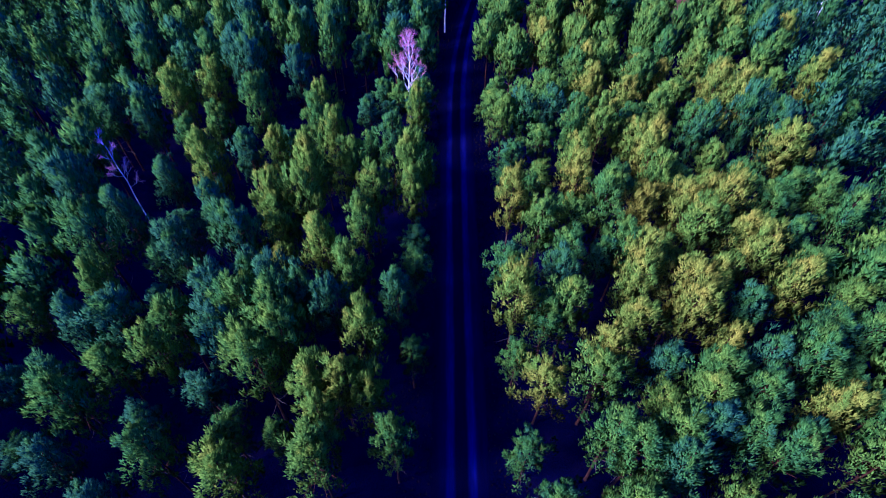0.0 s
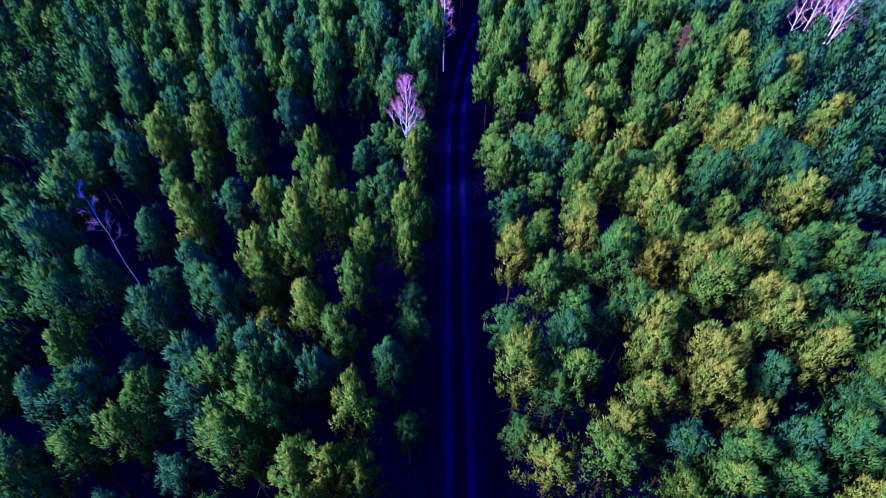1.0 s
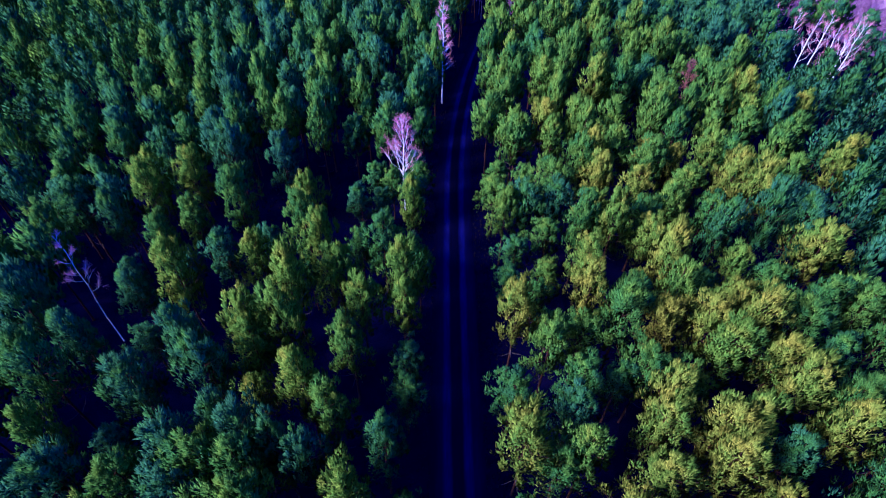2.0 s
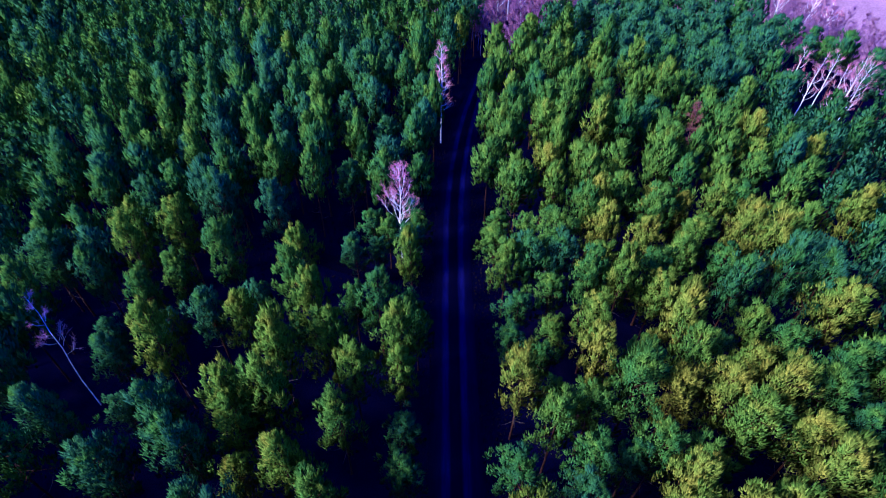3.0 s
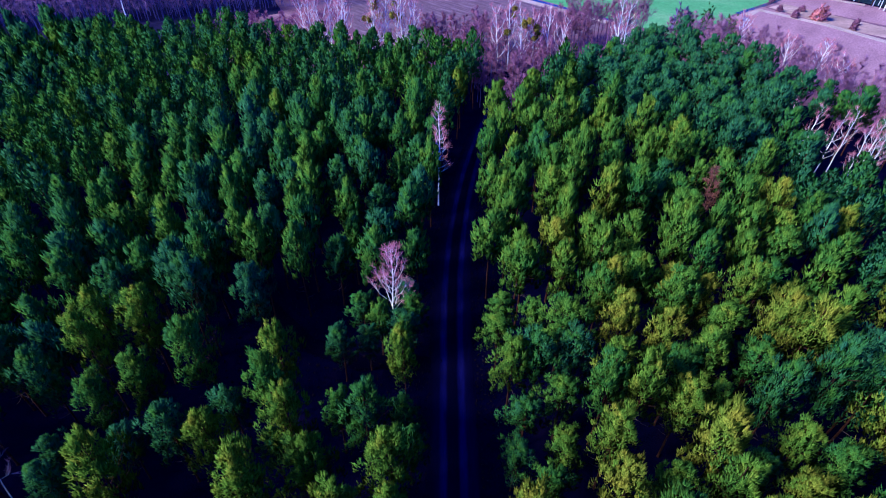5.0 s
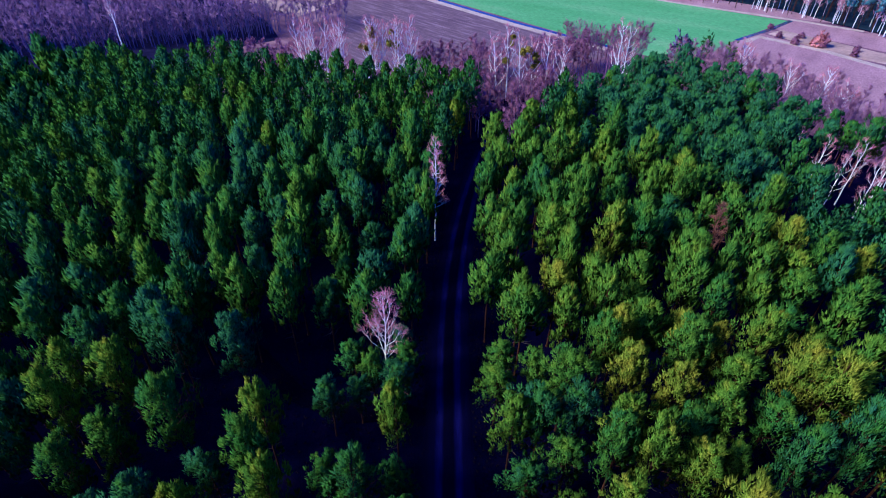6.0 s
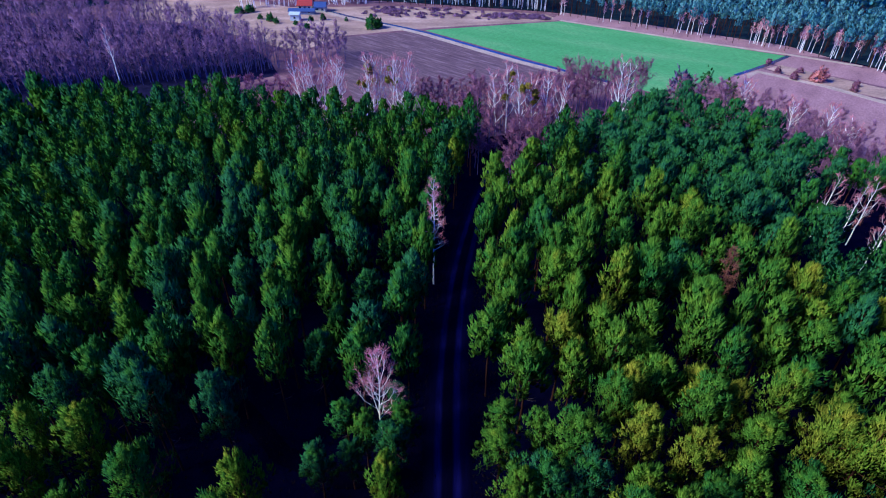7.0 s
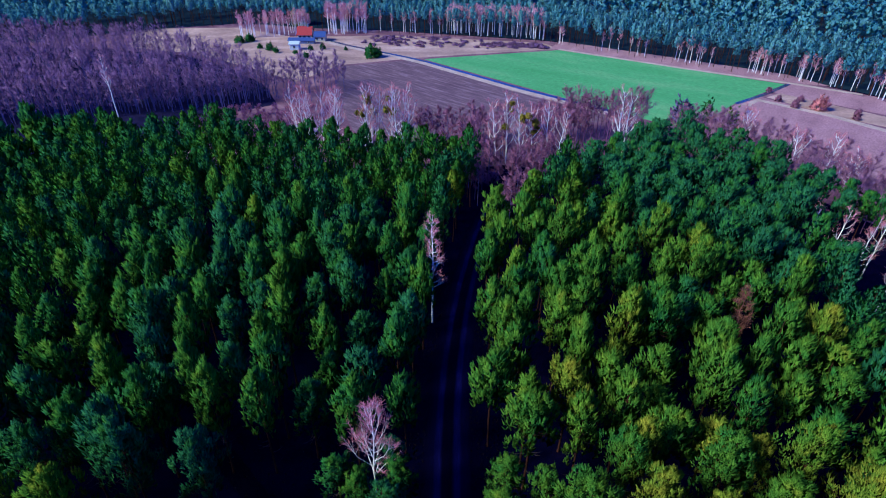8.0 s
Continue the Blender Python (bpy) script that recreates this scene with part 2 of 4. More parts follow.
def bare_tree(rng, high, spread, clear, limbs, twigs, vase=0.5, girth=0.14, lean=(0, 0), twig_len=0.7, twig_wide=0.022, droop=0.0, sides=5, forks=3, least=0.014, plume=False, tips=False):
    """A leafless tree: trunk, boughs that fork (a soup each), and a haze of thin twigs."""
    trunk, boughs, twig = Soup(), [], Soup()
    zs = np.linspace(0, 1, 8)
    lx, ly = lean
    wob = rng.normal(scale=0.012 * high, size=(8, 2)) * np.minimum(zs, 0.7)[:, None]
    axis = np.stack([lx * zs ** 1.3 + wob[:, 0], ly * zs ** 1.3 + wob[:, 1], zs * high], 1)
    trunk.add(*tube(axis, girth * (1 - zs) ** 0.8 + 0.012, sides + 1))

    def on_axis(u):
        return np.array([np.interp(u, zs, axis[:, i]) for i in range(3)])

    ends, ways = [], []
    for k in range(limbs):
        u = clear + (0.96 - clear) * (k + rng.random()) / limbs
        a = k * 2.4 + rng.uniform(-1.0, 1.0)
        out = np.array([math.cos(a), math.sin(a), 0])
        w = (u - clear) / (1 - clear)
        size = spread * (1.25 - 0.95 * w if vase < 0.5 else 1.15 - 0.75 * w) * rng.uniform(0.7, 1.15)
        up = (0.75 + 0.9 * vase) * rng.uniform(0.8, 1.25)
        root = on_axis(u)
        tip = root + unit(out + [0, 0, up]) * size * math.sqrt(1 + up * up) * 0.8
        mid = (root + tip) / 2 + out * 0.16 * size - np.array([0, 0, 0.06 * size]) + rng.normal(scale=0.05 * size, size=3)
        r = max(least, girth * 0.42 * (1 - 0.7 * w))
        bough = Soup()
        boughs.append(bough)
        bough.add(*tube([root, mid, tip], [r, max(r * 0.6, least * 0.8), least * 0.5], sides - 1 if sides > 4 else 3))
        for s in (1.0,) if tips else (0.45, 0.7, 1.0):
            ends.append(root + (tip - root) * s + (mid - (root + tip) / 2) * (1 - abs(2 * s - 1)))
            ways.append(unit(tip - root))
        for _ in range(forks):
            s = rng.uniform(0.3, 0.85)
            q = root + (tip - root) * s + (mid - (root + tip) / 2) * (1 - abs(2 * s - 1))
            d = unit(unit(tip - root) + rng.normal(scale=0.42, size=3) + [0, 0, 0.3 - droop])
            t2 = q + d * size * rng.uniform(0.3, 0.55)
            bough.add(*tube([q, (q + t2) / 2 + [0, 0, 0.04], t2], [max(r * 0.42, least * 0.7), max(r * 0.3, least * 0.5), least * 0.3], 3))
            for s2 in (1.0,) if tips else (0.4, 0.75, 1.0):
                ends.append(q + (t2 - q) * s2)
                ways.append(d)
    ends.append(on_axis(0.98))
    ways.append(np.array([0, 0, 1.0]))
    if twigs:
        e = np.array(ends)
        heart = np.array([lx * 0.5, ly * 0.5, high * 0.6])
        twig.add(*blades(rng, e, np.array(ways) - np.array([0, 0, droop]), twigs, twig_len, twig_wide, 0.85, unit(e - heart) + [0, 0, 0.35] if plume else None))
    return trunk, boughs, twig


def moved(v, x, y, z=0.0, turn=0.0, scale=1.0, tall=1.0):
    c, s = math.cos(turn), math.sin(turn)
    return v @ np.array([[c, s, 0], [-s, c, 0], [0, 0, tall]]) * scale + [x, y, z]


def sheet(name, outline, mat, z, label, cell=0.0, relief=0.0):
    """A flat piece of ground inside an outline, with a skirt down into the soil."""
    bm = bmesh.new()
    top = [bm.verts.new((x, y, z)) for x, y in outline]
    face = bm.faces.new(top)
    if face.normal.z < 0:
        face.normal_flip()
    r = bmesh.ops.extrude_face_region(bm, geom=[face])
    low = [v for v in r["geom"] if isinstance(v, bmesh.types.BMVert)]
    for v in low:
        v.co.z = z
    for v in top:
        v.co.z = z - 0.12
    bmesh.ops.recalc_face_normals(bm, faces=bm.faces)
    me = bpy.data.meshes.new(name)
    bm.to_mesh(me)
    me.materials.append(mat)
    ob = new(name, me)
    return tagged(ob, label, name.replace("_", " "), "", "structure")

# ---- ground ----
ROAD = [(-60, 1.8), (25, 1.8), (50, 1.7), (68, 1.8), (80, 2.6), (92, 4.2), (104, 6.6), (116, 9.6), (130, 13.8), (150, 20.0)]


def road_x(y):
    """The middle of the forest track at y: it bends gently to the east behind the bend."""
    return sum(float(np.interp(y + d, [a for a, _ in ROAD], [b for _, b in ROAD])) for d in (-6, -3, 0, 3, 6)) / 5


# near-black navy: the shade between the crowns is put into the floor colour
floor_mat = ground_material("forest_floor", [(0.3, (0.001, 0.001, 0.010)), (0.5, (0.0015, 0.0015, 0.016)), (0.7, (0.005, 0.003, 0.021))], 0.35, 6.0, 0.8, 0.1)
# grey sand tinted dark blue: the track's shade is part of its colour
road_mat = ground_material("shade_blue_sandy_track", [(0.3, (0.004, 0.003, 0.034)), (0.7, (0.009, 0.007, 0.085))], 0.8, 5.0, 0.6, 0.04, (1, 0.12, 1))
plough_mat = ground_material("ploughed_soil", [(0.3, (0.125, 0.076, 0.100)), (0.52, (0.19, 0.12, 0.145)), (0.7, (0.32, 0.21, 0.25))], 0.3, 1.6, 1.0, 0.25, (0.35, 3.0, 1), radians(45))
crop_mat = ground_material("young_winter_crop", [(0.25, (0.12, 0.335, 0.10)), (0.5, (0.155, 0.385, 0.13)), (0.8, (0.25, 0.44, 0.18))], 0.03, 0.8, 0.5, 0.1, (0.8, 2.6, 1), radians(40))
meadow_mat = ground_material("dry_meadow", [(0.3, (0.288, 0.186, 0.156)), (0.5, (0.456, 0.3, 0.24)), (0.7, (0.624, 0.432, 0.348))], 0.05, 0.7, 0.7, 0.2, (1, 2.5, 1))
fallow_mat = ground_material("fallow_strip", [(0.3, (0.299, 0.163, 0.182)), (0.7, (0.468, 0.267, 0.286))], 0.06, 0.9, 0.7, 0.15, (3, 1, 1), radians(40))
ditch_mat = ground_material("wet_ditch", [(0.3, (0.03, 0.035, 0.08)), (0.7, (0.07, 0.07, 0.13))], 0.3, 2.0, 0.4, 0.05)
grass_mat = ground_material("pale_dry_grass", [(0.3, (0.408, 0.3, 0.24)), (0.7, (0.6, 0.456, 0.384))], 0.3, 3.0, 0.6, 0.1)

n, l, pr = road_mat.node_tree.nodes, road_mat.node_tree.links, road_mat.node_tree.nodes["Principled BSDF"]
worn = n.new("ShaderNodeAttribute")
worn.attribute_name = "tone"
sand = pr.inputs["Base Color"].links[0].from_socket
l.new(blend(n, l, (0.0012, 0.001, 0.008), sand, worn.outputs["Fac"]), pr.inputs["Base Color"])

bm = bmesh.new()
bmesh.ops.create_grid(bm, x_segments=60, y_segments=60, size=2400)
for v in bm.verts:
    v.co.y += 300
me = bpy.data.meshes.new("ground")
bm.to_mesh(me)
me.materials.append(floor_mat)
tagged(new("ground", me), "forest floor of needles, moss and dry litter, shade in its near-black colour", "ground", "", "structure")

# the track: two ruts, a crown between them, low shoulders
profile = [(-2.6, -0.05), (-2.1, 0.05), (-1.35, 0.07), (-1.1, 0.015), (-0.7, 0.012), (-0.45, 0.09), (0.0, 0.12), (0.45, 0.09), (0.7, 0.012), (1.1, 0.015), (1.35, 0.08), (1.9, 0.06), (2.4, -0.05)]
ys = np.arange(-60, 128, 1.0)
v = np.array([[road_x(y) + x + 0.06 * noise.noise((x, y * 0.3, 0)), y, 0.02 + z + 0.02 * noise.noise((x * 2, y * 0.7, 3))] for y in ys for x, z in profile])
k, w = len(profile), np.arange(len(profile) - 1)
f = np.concatenate([np.concatenate([np.stack([r * k + w, r * k + w + 1, r * k + k + w + 1], 1), np.stack([r * k + w, r * k + k + w + 1, r * k + k + w], 1)]) for r in range(len(ys) - 1)])
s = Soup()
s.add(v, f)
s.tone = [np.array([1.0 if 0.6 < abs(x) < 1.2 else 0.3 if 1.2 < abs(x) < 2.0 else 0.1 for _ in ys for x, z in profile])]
tagged(new("forest_track", s.mesh("forest_track", road_mat, True, True)), "sandy forest track with two wheel ruts, blue shade in its colour", "track", "", "structure")

rough_mat = ground_material("rough_grass", [(0.3, (0.125, 0.0625, 0.0938)), (0.5, (0.206, 0.106, 0.138)), (0.7, (0.362, 0.206, 0.225))], 0.12, 1.4, 0.8, 0.2)
sheet("rough_grassland", [(-59.9, 134), (-40, 136), (0, 134), (44, 146), (64, 140), (80, 104), (140, 110), (150, 160), (112, 212), (78, 238), (46, 266), (-20, 286), (-90, 302), (-240, 330), (-240, 259), (-125, 246.1), (-90, 236.1), (-66, 215.1), (-52, 197.1), (-43.9, 179), (-53.9, 171.8), (-56.9, 150)], rough_mat, 0.012, "rough reddish grassland round the fields")
# this sheet's navy colour stands for the deep shade among the alder stems
alder_floor_mat = ground_material("shade_blue_alder_litter", [(0.3, (0.008, 0.008, 0.03)), (0.7, (0.025, 0.02, 0.06))], 0.3, 2.0, 0.6, 0.1)
sheet("alder_floor", [(-230, 126), (-80, 128), (-60, 134), (-57, 150), (-54, 172), (-44, 179), (-52, 197), (-66, 215), (-90, 236), (-125, 246), (-230, 258)], alder_floor_mat, 0.018, "leaf litter under the alders, navy shade in its colour")
sheet("ploughed_field", [(-33, 222), (-8, 232), (42, 179), (46, 168), (10, 150), (-20, 158), (-30, 190)], plough_mat, 0.03, "bare ploughed field with fine furrows")
sheet("crop_field", [(-5, 233), (46.8, 249), (109, 202), (83, 181), (62, 160), (44, 178)], crop_mat, 0.04, "bright green field of young winter crop")
sheet("dry_meadow", [(-62, 272), (-20, 276), (43, 262), (47, 251), (-5, 236), (-33, 224), (-44, 202), (-62, 218), (-90, 240), (-120, 250), (-135, 288), (-90, 292)], meadow_mat, 0.02, "dry tan meadow with dark heather patches")
sheet("fallow_field", [(83, 180), (94, 189), (118, 150), (130, 120), (85, 120), (64, 158)], fallow_mat, 0.05, "bare brown fallow field beside the wood")

water = ditch_mat.node_tree.nodes["Principled BSDF"]
water.inputs["Roughness"].default_value, water.inputs["Specular IOR Level"].default_value = 0.12, 0.6

# ---- pines ----
# stems in plan: x, y, height
PINES_WEST_1 = [
    (-8.2, 12.5, 12.8), (-19.1, 12.8, 12.8), (-3.2, 13.9, 12.8), (-8, 14.8, 12.8), (-26.2, 16.3, 12.8), (-9.1, 17.7, 13.1), (-7, 17.7, 13.1), (-5.2, 17.8, 11.2),
    (-13.3, 19, 14.1), (-21, 20.2, 12.8), (-11.5, 20.6, 15), (-17, 21.7, 12.8), (-6, 21.8, 13.5), (-27.5, 22.1, 13.5), (-20.5, 22.8, 12.8), (-25, 22.9, 12.7),
    (-12.4, 23, 14.9), (-15.1, 23.7, 14.4), (-8.8, 24.3, 13.3), (-17.7, 25, 13.8), (-11.1, 25.2, 13.5), (-3.7, 25.6, 12.7), (-27.3, 25.8, 13.5), (-10, 29.4, 14.8),
    (-22.2, 29.4, 13.4), (-29.6, 30.5, 14.9), (-17.2, 30.6, 14.5), (-19.7, 32.9, 15.2), (-14.5, 33.4, 12.8), (-28.4, 33.4, 13.6), (-7.2, 33.8, 12.8), (-12.2, 34.8, 15.1),
    (-33.5, 36.1, 14.8),
]
PINES_WEST_2 = [
    (-3, 38, 12.5), (-6.6, 38, 12.4), (-12.5, 38.9, 15.4), (-22.5, 39.9, 14.5), (-3, 40.6, 14.6), (-8.9, 40.8, 13.4), (-16.6, 43.1, 12.9), (-10.9, 44.3, 14.4),
    (-12.7, 44.4, 8.3), (-20.4, 44.6, 11.3), (-5.2, 45.2, 12.8), (-37, 46, 13), (-13.3, 47.8, 13.7), (-32.2, 48.8, 12.5), (-38.8, 51.6, 11.2), (-26.3, 54.8, 13.3),
    (-9, 55.2, 8.3), (-6.6, 56.6, 6.4), (-3.4, 57.6, 7.6), (-22.9, 58.4, 14), (-5.6, 58.6, 8), (-17.6, 58.7, 12.4), (-30.8, 59.3, 12.4), (-2.2, 59.6, 7.8),
    (-35.7, 59.8, 12.5), (-24.9, 60, 14.8), (-7.4, 60.2, 7.4), (-28.6, 61.1, 13.1), (-2.8, 61.7, 8.2), (-41.2, 62.6, 13.3), (-23.5, 63.8, 14.1), (-14.4, 64.2, 13.7),
    (-18.5, 64.2, 14),
]
PINES_WEST_3 = [
    (-10.8, 65.9, 10.3), (-20.7, 66.4, 14.9), (-43.6, 66.9, 13.6), (-28.5, 67.3, 14.2), (-37.3, 70.7, 13.7), (-22.9, 72, 15.1), (-16.1, 72, 13.1), (-43.4, 73.6, 12.4),
    (-27.7, 74.1, 14.2), (-6.9, 74.7, 11), (-20.1, 75.1, 12.4), (-11.8, 76.8, 10.1), (-35.7, 77.1, 12.5), (-17.7, 77.7, 12.6), (-3.6, 78.7, 9), (-13.1, 81.3, 10.9),
    (-5.2, 82.2, 10.9), (-42, 83.8, 12.4), (-10.3, 84.8, 12), (-24.9, 86.5, 12.9), (-11.7, 87.1, 14.5), (-32.8, 87.1, 12.5), (-4.8, 88.3, 13.6), (-39.8, 92.7, 11.7),
    (-8.2, 96.1, 13), (-23.8, 96.2, 13.4), (-17.3, 96.4, 15.1), (-3.2, 96.9, 15), (-11.5, 99.3, 14.9), (-27.7, 101.4, 14.8), (-31.6, 103.5, 13.8),
]
PINES_WEST_4 = [
    (-7.5, 27.6, 13.2), (-14.9, 34.7, 14.6), (-15.4, 26.7, 13.2), (-13.1, 25.6, 13.9), (-30.7, 55.5, 12.7), (-37.3, 51, 11.8),
]
PINES_EAST_1 = [
    (10, 28, 12.5), (12, 52, 11.6), (16, 59, 12.5), (14.7, 31.9, 9.6),
    (15.5, 11.9, 12.8), (23.4, 13.2, 12.8), (13.1, 13.2, 12.8), (15.8, 14.1, 12.8), (11.8, 14.3, 12.8), (20.8, 14.5, 12.8), (18.2, 14.6, 12.8), (27.5, 16.2, 12.8),
    (19.2, 17, 12.3), (16.1, 17.1, 10.1), (22.7, 17.3, 12.3), (8, 18.9, 10.5), (11.8, 18.9, 11.6), (20.3, 19, 12.4), (26.9, 19.6, 13.7), (24.1, 19.9, 12.7),
    (17.5, 20.5, 9.8), (12.9, 21, 11.8), (22.4, 21.9, 11), (30.2, 23, 11.6), (19.6, 23.9, 13.5), (8.9, 24.7, 10.4), (10.4, 24.9, 12.5), (24.9, 25.2, 11.5),
    (6.1, 25.5, 13), (28.6, 26.3, 13.7), (20.3, 26.5, 12.9), (15.7, 26.6, 13.5), (22.7, 27.3, 12.8), (16.7, 28.3, 14.4), (27.1, 29.6, 13.8), (16.3, 31.9, 11.8),
    (27.1, 32.5, 12.4),
]
PINES_EAST_2 = [
    (23, 33.2, 13), (8.9, 33.8, 12.8), (37.5, 35.1, 12.8), (25.9, 35.5, 14.3), (15.3, 36.3, 14.1), (22.6, 36.5, 12.1), (6.6, 37.1, 12.7), (37.2, 38.4, 11.4),
    (13.1, 39.2, 13.3), (20.6, 39.3, 13.3), (34.2, 39.3, 11.5), (20.5, 42.1, 15.4), (35.2, 44.1, 13.4), (10.6, 44.9, 6.8), (27.3, 46.8, 13.9), (34.8, 47.1, 13.8),
    (17.1, 47.7, 13.8), (31.8, 47.8, 15.5), (14.2, 48.3, 13.5), (6.8, 51.2, 11.4), (9.1, 51.8, 11.7), (32.7, 52.8, 14.3), (20.8, 53.8, 12), (47.6, 54, 9.4), (31.1, 54.6, 13.8),
    (17.1, 55.4, 12.9), (44.3, 57.6, 13.6), (23.4, 58.5, 12.8), (29.8, 58.7, 13.6), (17.1, 59.4, 13.3), (20.1, 61.5, 12.5), (12.9, 62, 12.7), (8.8, 62.6, 13.1),
    (16.9, 63.7, 13.6),
]
PINES_EAST_3 = [
    (27.8, 63.7, 12.8), (42.1, 64.4, 12.2), (8.9, 65.3, 12), (37.2, 66.3, 11.6), (25.7, 66.6, 14.3), (12.9, 66.7, 12.6), (45.1, 69.4, 12.2), (43.3, 72.2, 12.1),
    (39.5, 73.2, 13.6), (20.4, 74.6, 14.2), (13.6, 74.8, 13.9), (7.7, 74.8, 12.8), (23.7, 75, 14), (16.8, 78.2, 12.8), (41.7, 81.1, 13.7),
    (18.3, 81.8, 15.1), (40.6, 88.6, 13.7), (24.1, 89.5, 12.8), (16.8, 91.8, 14.7), (29.3, 91.9, 14.5), (35.5, 95.7, 13.7), (8.7, 96.9, 14.6), (48.3, 98.3, 11.6),
    (26.7, 99, 15), (31, 84, 14.4), (44.6, 104.6, 11.9), (15.7, 106.4, 12.7),
]

# pines that stand out by their hue: warm yellow-green, and cold blue-green
YELLOW = {(-12.5, 38.9), (-14.5, 33.4), (-10, 29.4), (-6, 21.8), (-22.5, 39.9), (-16.6, 43.1), (-14.9, 34.7), (-26.3, 54.8), (6.1, 25.5), (16.7, 28.3), (27.1, 29.6), (20.5, 42.1), (12.9, 21), (20.3, 26.5), (19.6, 23.9), (35.2, 44.1), (20.8, 53.8), (22.6, 36.5), (25.9, 35.5), (22.4, 21.9), (31.1, 54.6), (28.6, 26.3), (13.1, 39.2), (39.5, 73.2), (45.1, 69.4)}
TEAL = {(-20.4, 44.6), (-28.4, 33.4), (-3.7, 25.6), (-9, 55.2), (-8.8, 24.3), (-15.4, 26.7), (-13.1, 25.6), (-11.1, 25.2), (10, 28), (12, 52), (24.9, 25.2), (17.5, 20.5), (27.3, 46.8), (24.1, 19.9), (-25, 22.9), (14.7, 31.9)}
KINDS = 10
kinds = []
for i in range(KINDS):
    rng = np.random.default_rng(100 + i)
    crown, stem, dead = Soup(), Soup(), []
    slim = i >= 5
    if slim:
        crown.add(*pine_crown(rng, 12.0, 2.3, 5.9, 0.58, 5, 16, 0.5, 0.16, stem, 0.95, 52.0))
    else:
        crown.add(*pine_crown(rng, 12.0, 2.15 + 0.1 * i, 5.4, 0.6, 5, 31, 0.35, 0.11, stem, 0.78, 52.0))
    stem.add(*pine_trunk(rng, 12.0, 5.0))
    for _ in range(4):
        a, z = rng.uniform(0, 6.3), rng.uniform(2.5, 5.0)
        r = rng.uniform(0.5, 1.5)
        s = Soup()
        s.add(*tube([(0, 0, z), (math.cos(a) * r * 0.6, math.sin(a) * r * 0.6, z - 0.03 * r), (math.cos(a) * r, math.sin(a) * r, z + 0.15 * r)], [0.03, 0.02, 0.006], 3))
        dead.append(s.mesh("limb", limb_bark))
    kinds.append((crown.mesh("crown", needles), stem.mesh("trunk", pine_bark, smooth=True), dead))


def pine(x, y, high, kind, wide, turn, tone):
    """One pine as a thing with its trunk, dead lower limbs and crown."""
    base = new("pine_tree")
    base.matrix_basis = Matrix.Translation((x, y, 0)) @ Matrix.Rotation(turn, 4, "Z") @ Matrix.Diagonal((wide, wide, high / 12.0, 1))
    crown, stem, dead = kinds[kind]
    part("trunk", stem, base, "orange flaking bark")
    for d in dead:
        part("limb", d, base)
    c = part("crown", crown, base, "tufted green needles")
    c.color = (tone, tone, tone, 1)
    size = "young" if high < 10 else "tall"
    hue = "yellow-green" if tone > 0.6 else "green" if tone > 0.35 else "blue-green"
    return tagged(base, f"{size} {hue} Scots pine with tufted crown and orange trunk", "pine tree", "pines of the wood")


def inside(x, y):
    """Whether pines stand at x, y: both stands, without the track, the glade, the gaps."""
    road = x - road_x(y)
    if -3.6 < road < (3.9 if y < 85 else 3.2) or y < 1 or abs(x) > 44 + 0.5 * max(y, 0):
        return False
    if road < 0:
        if y > np.interp(x, [-100, -75, -57, -50, -44, -36, -20, -10, 3], [136, 135, 133, 134, 138, 131, 130, 126, 125]) or (x + 16.0) ** 2 / 60 + (y - 62.5) ** 2 / 30 < 1 or (x + 8.5) ** 2 / 30 + (y - 55) ** 2 / 40 < 1 or ((x + 16) / 13) ** 2 + ((y - 56 - 0.17 * (x + 16)) / 4.5) ** 2 < 1:
            return False
        if ((x + 31) * 0.86 + (y - 40) * 0.5) ** 2 / 9 + ((y - 40) * 0.86 - (x + 31) * 0.5) ** 2 / 60 < 1:
            return False
        return x > -100
    far = float(np.interp(x, [8, 9, 16, 20, 24, 36, 42, 50, 59, 63, 68, 78], [97, 100, 105, 112, 121, 132, 138, 140, 132, 120, 105, 84]))
    if y > far or (x - 59.5) ** 2 / 50 + (y - 92) ** 2 / 200 < 1 or (x - 34.6) ** 2 + (y - 76.6) ** 2 < 12:
        return False
    return x < 78


rng = np.random.default_rng(7)
stems = [t for group in (PINES_WEST_1, PINES_WEST_2, PINES_WEST_3, PINES_WEST_4, PINES_EAST_1, PINES_EAST_2, PINES_EAST_3) for t in group]
known = len(stems)
cells = {}
for x, y, h in stems:
    cells.setdefault((int(x // 4.5), int(y // 4.5)), []).append((x, y))
for _ in range(70000):
    x, y = rng.uniform(-100, 78), rng.uniform(-26, 150)
    if not inside(x, y):
        continue
    near = 3.4 if y < 48 and -34 < x < 2 else 3.25 if y < 66 and 2 < x < 42 else 3.4 if y < 75 else 3.35 if y < 112 else 3.1
    if any((x - a) ** 2 + (y - b) ** 2 < near * near for i in (-1, 0, 1) for j in (-1, 0, 1) for a, b in cells.get((int(x // 4.5) + i, int(y // 4.5) + j), ())):
        continue
    cells.setdefault((int(x // 4.5), int(y // 4.5)), []).append((x, y))
    under = 4 < y < (66 if x > 2 else 48) and -34 < x < 42
    stems.append((x, y, (rng.uniform(7.5, 9.5) if abs(x - road_x(y)) < 9 and y > 8 else rng.uniform(9.0, 12.2) if x > 2 else rng.uniform(7.5, 11.0)) if under else min(14.0, max(8.5, rng.normal(12.0 if y < 75 else 12.8 if x < 25 else 11.2 if y < 105 else 10.0, 0.8 if y > 75 else 1.2)))))

